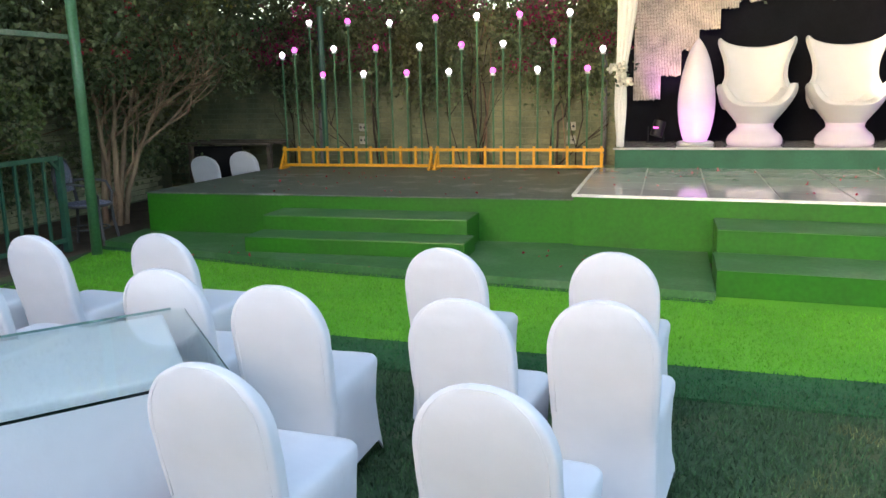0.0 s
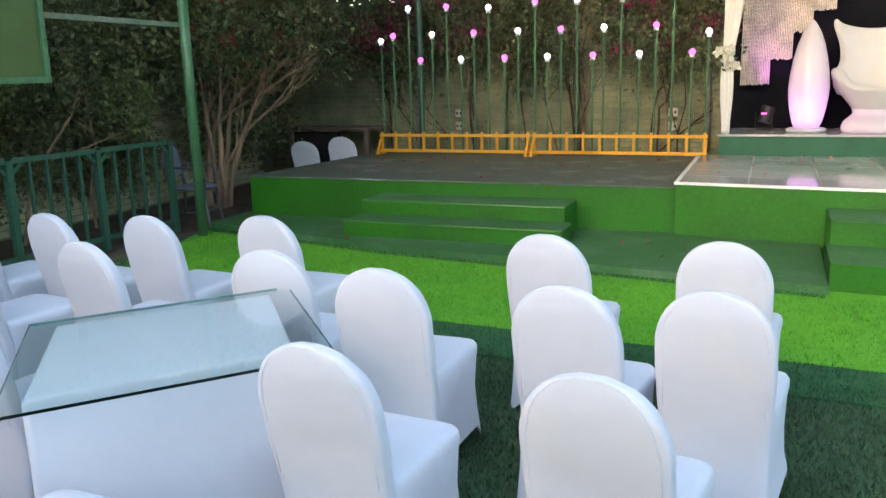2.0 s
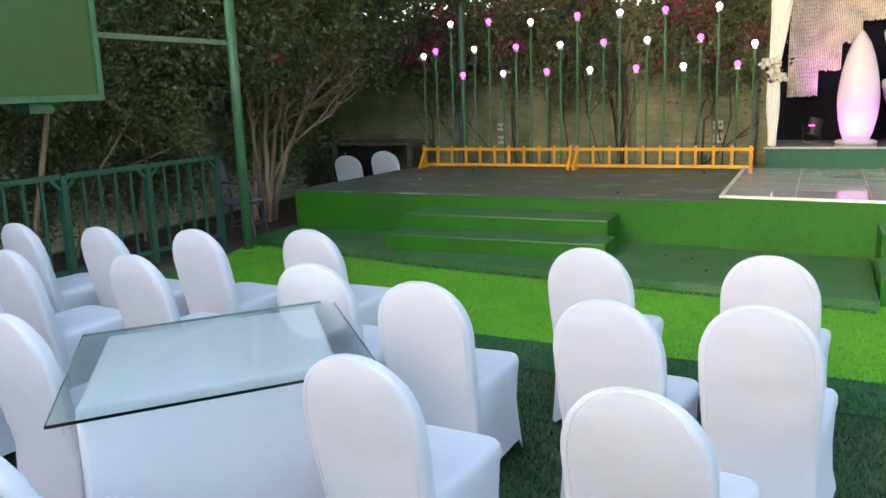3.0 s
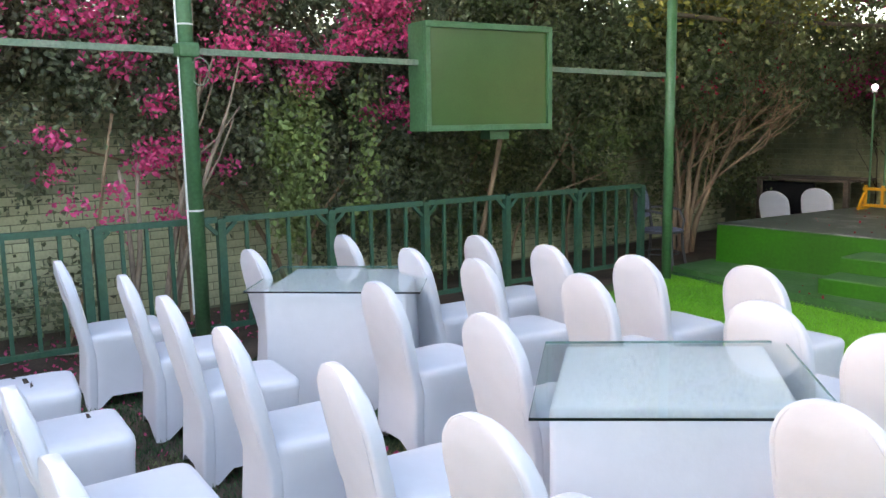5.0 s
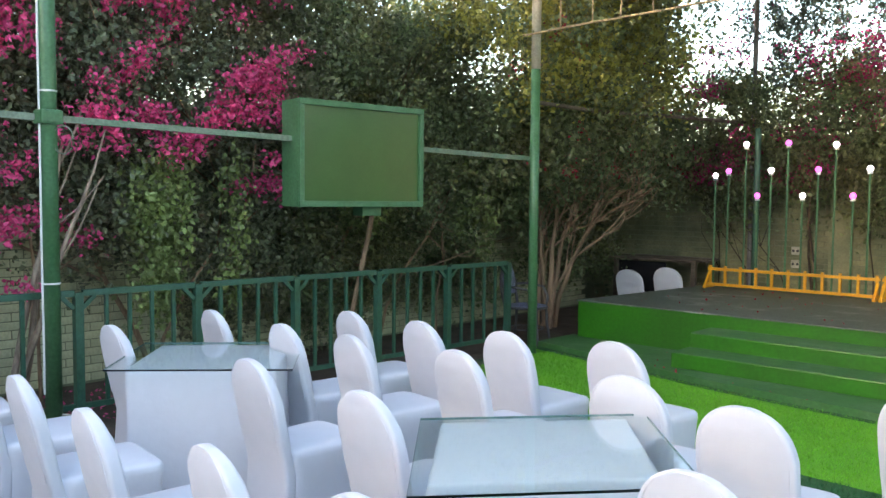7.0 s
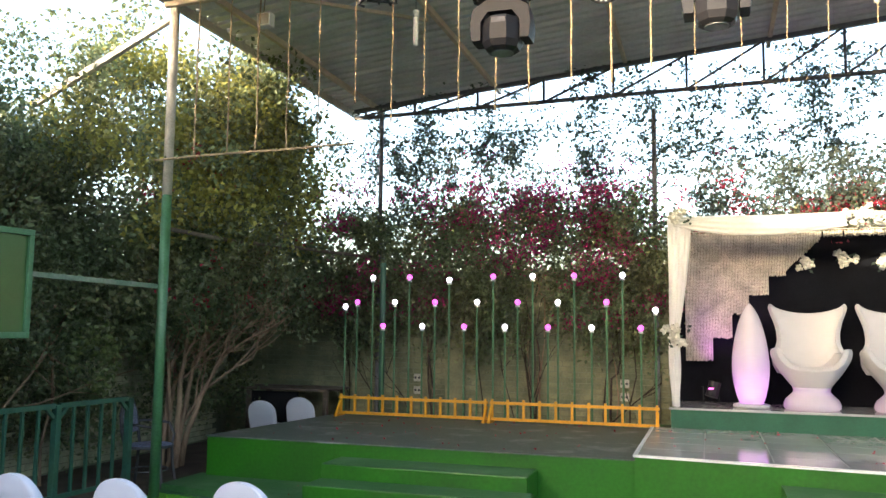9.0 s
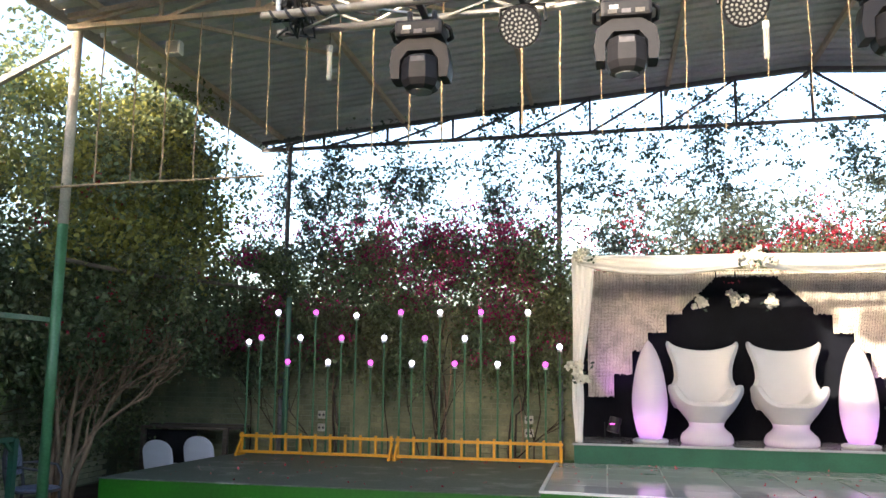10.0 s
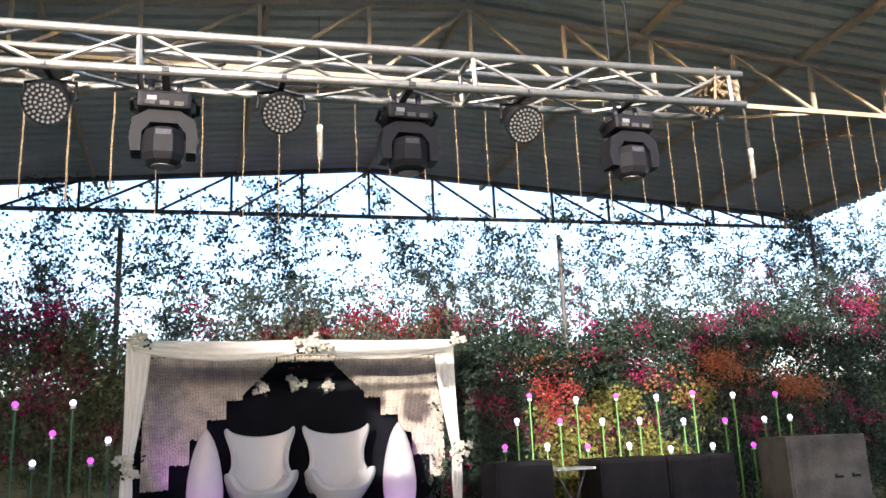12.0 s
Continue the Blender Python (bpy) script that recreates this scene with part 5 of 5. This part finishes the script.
# climbers along the north wall
def north_plant(x0, x1, seed, dense, mats, lace, zlow, zdense, red, orange=0, front=10.75):
    ob = thing("bougainvillea", pose(0, 0, 0), "bougainvillea over the wall with sparse shoots above", "hedge", "wall climbers")

    def keep(p, g):
        if p[2] < zlow + 0.35 + 0.35 * gap_noise(p, 0.9, seed):
            return g.uniform() < 0.28
        return p[2] < zdense + 0.55 * gap_noise(p, 0.8, 7.0) and (front > 11 or p[1] > 10.9 - 0.25 * gap_noise(p, 1.0, 1.0))
    cs = centres(seed, int((x1 - x0) * dense), (x0 - 0.1, front, zlow), (x1 + 0.1, 11.7, zdense + 0.4), keep)
    leaf_mesh("leaves", cs, 150, 0.14, 0.062, mats[0], ob, seed, flat=(1, 0.5, 1) if front > 11 else (1, 1, 1))
    cs = centres(seed + 3, int((x1 - x0) * lace * 0.62), (x0, 11.0, zdense - 0.2), (x1, 11.9, 5.4), lambda p, g: gap_noise(p, 1.25, 6.0) > 0.06 + 0.09 * (p[2] - zdense) and g.uniform() < 1.0 - 0.2 * (p[2] - zdense))
    leaf_mesh("shoot_leaves", cs, 26, 0.085, 0.062, LEAF_SHOOT, ob, seed + 4, "sparse shoots against the sky")
    if red:
        cb = centres(seed + 5, red, (x0, front - 0.05, zlow + 0.45), (x1, 11.4, zdense + 0.35), lambda p, g: gap_noise(p, 0.8, 11.0) > -0.1)
        leaf_mesh("blossoms", cb, 70, 0.09, 0.044, mats[1], ob, seed + 6, "papery blossoms", flat=(1.2, 1, 0.8))
        high = centres(seed + 15, red // 2, (x0, 11.3, zdense), (x1, 11.7, zdense + 1.1), lambda p, g: gap_noise(p, 1.0, 11.0) > 0.0 and g.uniform() < 1 - 0.75 * (p[2] - zdense))
        leaf_mesh("high_blossoms", high, 30, 0.09, 0.044, mats[1], ob, seed + 16, "papery blossoms on the upper shoots", flat=(1.2, 0.6, 0.9))
    if orange:
        cb = centres(seed + 7, orange, (x0, 10.65, 1.9), (x1, 11.0, zdense), lambda p, g: gap_noise(p, 0.9, 13.0) > 0.1)
        leaf_mesh("orange_blossoms", cb, 55, 0.10, 0.05, BLOSSOM_ORANGE, ob, seed + 8, "faded orange blossoms", flat=(1.2, 1, 0.8))
    rr = random.Random(seed)
    stems(ob, seed, [(x0 + (x1 - x0) * (i + 0.5) / 4 + rr.uniform(-0.3, 0.3), 11.2, -0.05) for i in range(4)], 2.0, 0.011, (0, 0), TWIG, 2, (x0, 11.12 if front < 11 else 11.25), (x1, 11.3))
    sprays = []
    for i in range(int((x1 - x0) * 10)):
        x = rr.uniform(x0, x1)
        pts = [(x, 11.4, zdense - 0.4)]
        lean = rr.gauss(0.0, 0.09)
        for j in range(rr.randint(5, 12)):
            pts.append((pts[-1][0] + lean + rr.gauss(0.0, 0.07), min(11.75, max(11.33, pts[-1][1] + rr.gauss(0, 0.05))), pts[-1][2] + rr.uniform(0.16, 0.32)))
        part("shoot", path_tube(B(), pts, 0.006, 4, 0.0025), TWIG, ob)
        for j, p in enumerate(pts[1:-1]):
            for k in range(2):
                if rr.random() < 0.85:
                    q = Vector(p)
                    d = Vector((rr.gauss(0, 1), rr.gauss(0, 0.3), rr.gauss(0.1, 0.6))).normalized() * rr.uniform(0.05, 0.1)
                    for s in range(rr.randint(1, 4)):
                        q = q + d + Vector((0, 0, -0.012 * s))
                        sprays.append(tuple(q))
    leaf_mesh("spray_leaves", sprays, 7, 0.036, 0.058, LEAF_SHOOT, ob, seed + 12, "sparse shoots against the sky")
    return ob


north_plant(-4.9, -2.4, 41, 74, (LEAF_TREE, BLOSSOM_PURPLE), 60, 1.4, 3.45, 60)
north_plant(-2.4, -0.05, 42, 66, (LEAF_TREE, BLOSSOM_PURPLE), 60, 1.35, 3.3, 85)
north_plant(0.2, 2.4, 43, 36, (LEAF, BLOSSOM_RED), 60, 2.3, 3.35, 22, 0, 11.35)
north_plant(2.4, 4.5, 44, 36, (LEAF, BLOSSOM_RED), 60, 2.3, 3.35, 26, 0, 11.35)
# right hedge in dark leaves, its shade put into the leaf colour
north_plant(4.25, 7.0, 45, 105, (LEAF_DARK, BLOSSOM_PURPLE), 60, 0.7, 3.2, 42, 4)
creeper = thing("wall_creeper", pose(0, 0, 0), "bare twisted creeper stems on the north wall", "creeper")
rr = random.Random(55)
for x0, count, spread in ((-1.78, 7, 0.16), (-0.75, 3, 0.2), (-3.3, 3, 0.2)):
    for k in range(count):
        xb, ph = x0 + rr.uniform(-0.06, 0.06), rr.uniform(0, 6)
        pts = [(xb + spread * (q / 9) * math.sin(ph + q * 0.55) + rr.gauss(0, 0.012), 11.24 - 0.03 * abs(math.sin(ph + q)), 0.3 + q * rr.uniform(0.2, 0.26)) for q in range(10)]
        part("stem", path_tube(B(), pts, rr.uniform(0.010, 0.02), 6, 0.006), BARK if k % 2 else TWIG, creeper)
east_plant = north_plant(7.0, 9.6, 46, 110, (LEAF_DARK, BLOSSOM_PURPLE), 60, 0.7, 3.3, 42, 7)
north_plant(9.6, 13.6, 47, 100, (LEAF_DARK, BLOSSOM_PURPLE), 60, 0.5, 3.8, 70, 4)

leaf_mesh("orange_blossoms", centres(301, 24, (8.15, 10.6, 2.45), (8.85, 10.72, 2.95), lambda p, g: gap_noise(p, 2.2, 2.0) > -0.15), 60, 0.075, 0.042, BLOSSOM_ORANGE, east_plant, 302, "faded orange blossoms")
leaf_mesh("orange_blossoms", centres(303, 17, (9.6, 10.6, 2.3), (10.4, 10.72, 2.65), lambda p, g: gap_noise(p, 2.2, 5.0) > -0.15), 60, 0.075, 0.042, BLOSSOM_ORANGE, east_plant, 304, "faded orange blossoms")
# sun patch on the hedge, imitated with brighter yellow-green leaves
lit = thing("young_climber", pose(0, 0, 0), "hedge leaves coloured bright yellow-green as if sunlit", "climber")
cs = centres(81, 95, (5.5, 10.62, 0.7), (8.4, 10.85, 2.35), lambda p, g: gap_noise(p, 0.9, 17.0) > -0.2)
leaf_mesh("leaves", cs, 75, 0.10, 0.064, LEAF_SUNLIT, lit, 82)
leaf_mesh("red_blossoms", centres(83, 18, (5.45, 10.55, 2.05), (6.2, 10.66, 2.55), lambda p, g: gap_noise(p, 2.0, 3.0) > -0.2), 50, 0.075, 0.045, BLOSSOM_CORAL, lit, 84, "coral red blossoms")
path = [(6.0, 10.8, 0.5), (6.4, 10.75, 1.1), (6.9, 10.75, 1.6), (7.6, 10.75, 2.1)]
part("stem", path_tube(B(), path, 0.012, 5), TWIG, lit)

# ---- ground cover ----
def blades(name, outline_x, outline_y, n, seed, h, mat, label, z=0.0, inside=None):
    g = np.random.RandomState(seed)
    x = g.uniform(*outline_x, n)
    y = g.uniform(*outline_y, n)
    if inside is not None:
        k = inside(x, y)
        x, y = x[k], y[k]
    n = len(x)
    a = g.uniform(0, 2 * math.pi, n)
    hh = h * g.uniform(0.5, 1.2, n)
    w = 0.004
    lx, ly = g.normal(0, 0.4, n) * hh, g.normal(0, 0.4, n) * hh
    zz = np.full(n, z)
    v = np.stack([np.stack([x + w * np.cos(a), y + w * np.sin(a), zz], 1), np.stack([x - w * np.cos(a), y - w * np.sin(a), zz], 1), np.stack([x + lx, y + ly, zz + hh], 1)], 1).reshape(-1, 3)
    me = bpy.data.meshes.new(name)
    me.from_pydata(v.tolist(), [], np.arange(3 * n).reshape(n, 3).tolist())
    me.materials.append(mat)
    return tagged(new(name, me), label, kind="stuff")


def turf_front(x):
    return np.where(x < -1.4, 5.1 + (x + 4.3) * -0.09, 4.84 + (x + 1.4) * -0.0638)


def turf_back(x):
    return np.where(x < -2.5, 7.12 + (x + 4.85) * -0.221, 6.6 + (x + 2.5) * -0.13)


blades("turf_pile", (-4.6, 4.0), (4.4, 7.0), 60000, 61, 0.022, TURF, "bright artificial turf pile", 0.018, lambda x, y: (y > turf_front(x)) & (y < turf_back(x) - 0.02))
blades("dark_turf_pile", (-4.3, 4.5), (3.9, 5.2), 26000, 62, 0.02, TURF_DARK, "dark artificial turf pile", 0.014, lambda x, y: (y < turf_front(x)) & (y > turf_front(x) - 0.5))


def thinning(x, y):
    """Full growth by the chairs, thinner towards the open lawn."""
    edge = np.maximum(np.maximum(x - 3.0, 0.8 - y), 0.0)
    return np.random.RandomState(64).uniform(0, 1, len(x)) < np.exp(-(edge / 1.6) ** 2)


blades("grass", (-4.8, 7.5), (-2.5, 4.4), 380000, 63, 0.034, GRASS, "short worn grass", 0.0, thinning)


def petals(name, xr, yr, n, seed, z, mat, label):
    g = np.random.RandomState(seed)
    cs = np.stack([g.uniform(*xr, n), g.uniform(*yr, n), np.full(n, z)], 1)
    return leaf_mesh(name, cs, 1, 0.0, 0.035, mat, None, seed, label)


petals("fallen_petals", (-4.8, -2.1), (-1.0, 2.2), 420, 70, 0.014, BLOSSOM, "fallen magenta petals on the trodden soil")
petals("fallen_petals", (-6.4, -4.0), (-1.0, 3.5), 1200, 71, 0.012, BLOSSOM, "fallen magenta petals on the soil")
petals("fallen_petals", (-4.4, -0.3), (7.9, 10.4), 90, 72, 0.512, BLOSSOM_RED, "fallen red petals on the stage")
petals("fallen_petals", (0.0, 4.0), (7.8, 10.0), 50, 73, 0.572, BLOSSOM_RED, "fallen red petals on the tiles")
petals("fallen_petals", (-3.5, 1.0), (6.4, 7.6), 40, 74, 0.09, BLOSSOM_RED, "fallen red petals on the ledge")

petals("dried_petals", (-3.76, -3.5), (0.42, 0.68), 4, 75, 0.466, TWIG, "dried dark petals on a chair seat")
petals("dried_petals", (-2.98, -2.8), (0.42, 0.68), 3, 76, 0.466, TWIG, "dried dark petals on a chair seat")

# ---- pieces of floor and walls ----
cols, rws = 9, 5
for i in range(cols):
    for j in range(rws):
        def corner(u, v):
            x = -0.10 + 5.3 * u
            yf = 7.74 - 0.518 * u
            return x, yf + (10.1 - yf) * v
        e = 0.0016
        q = [corner(i / cols + e, j / rws + e), corner((i + 1) / cols - e, j / rws + e), corner((i + 1) / cols - e, (j + 1) / rws - e), corner(i / cols + e, (j + 1) / rws - e)]
        part("tile", prism(B(), q, 0.5535, 0.5625), TILE, platform)

bm = B()
box(bm, 0.004, -0.008, 0.004, 0.216, 0.0, 0.071, 0.003)
BRICK_MESH = mesh_of("brick", bm, BRICK)


def lay_bricks(wall, length, height, near, mat):
    """Single bricks within the near stretch, the rest joined."""
    verts, faces = [], []
    rowh, bw = 0.075, 0.22
    for r in range(int(height / rowh)):
        off = 0.11 if r % 2 else 0.0
        for c in range(int((length - 0.2) / bw)):
            x, z = c * bw + off, r * rowh
            if near and near[0] < x < near[1] and z < near[2]:
                b = new("brick", BRICK_MESH)
                b.parent = wall
                b.location = (x, 0, z)
            else:
                o = len(verts)
                x0, x1, z0, z1, d = x + 0.004, x + 0.216, z + 0.004, z + 0.071, -0.008
                verts += [(x0, 0, z0), (x1, 0, z0), (x1, 0, z1), (x0, 0, z1), (x0 + 0.003, d, z0 + 0.003), (x1 - 0.003, d, z0 + 0.003), (x1 - 0.003, d, z1 - 0.003), (x0 + 0.003, d, z1 - 0.003)]
                faces += [(o + 4, o + 5, o + 6, o + 7), (o, o + 1, o + 5, o + 4), (o + 1, o + 2, o + 6, o + 5), (o + 2, o + 3, o + 7, o + 6), (o + 3, o, o + 4, o + 7)]
    tagged(raw("bricks", verts, faces, mat, wall), kind="stuff")


# north wall gets the darkened brick, standing in for shade under the roof
lay_bricks(WALL_BACK, LEN_BACK, 2.5, None, BRICK_SHADED)
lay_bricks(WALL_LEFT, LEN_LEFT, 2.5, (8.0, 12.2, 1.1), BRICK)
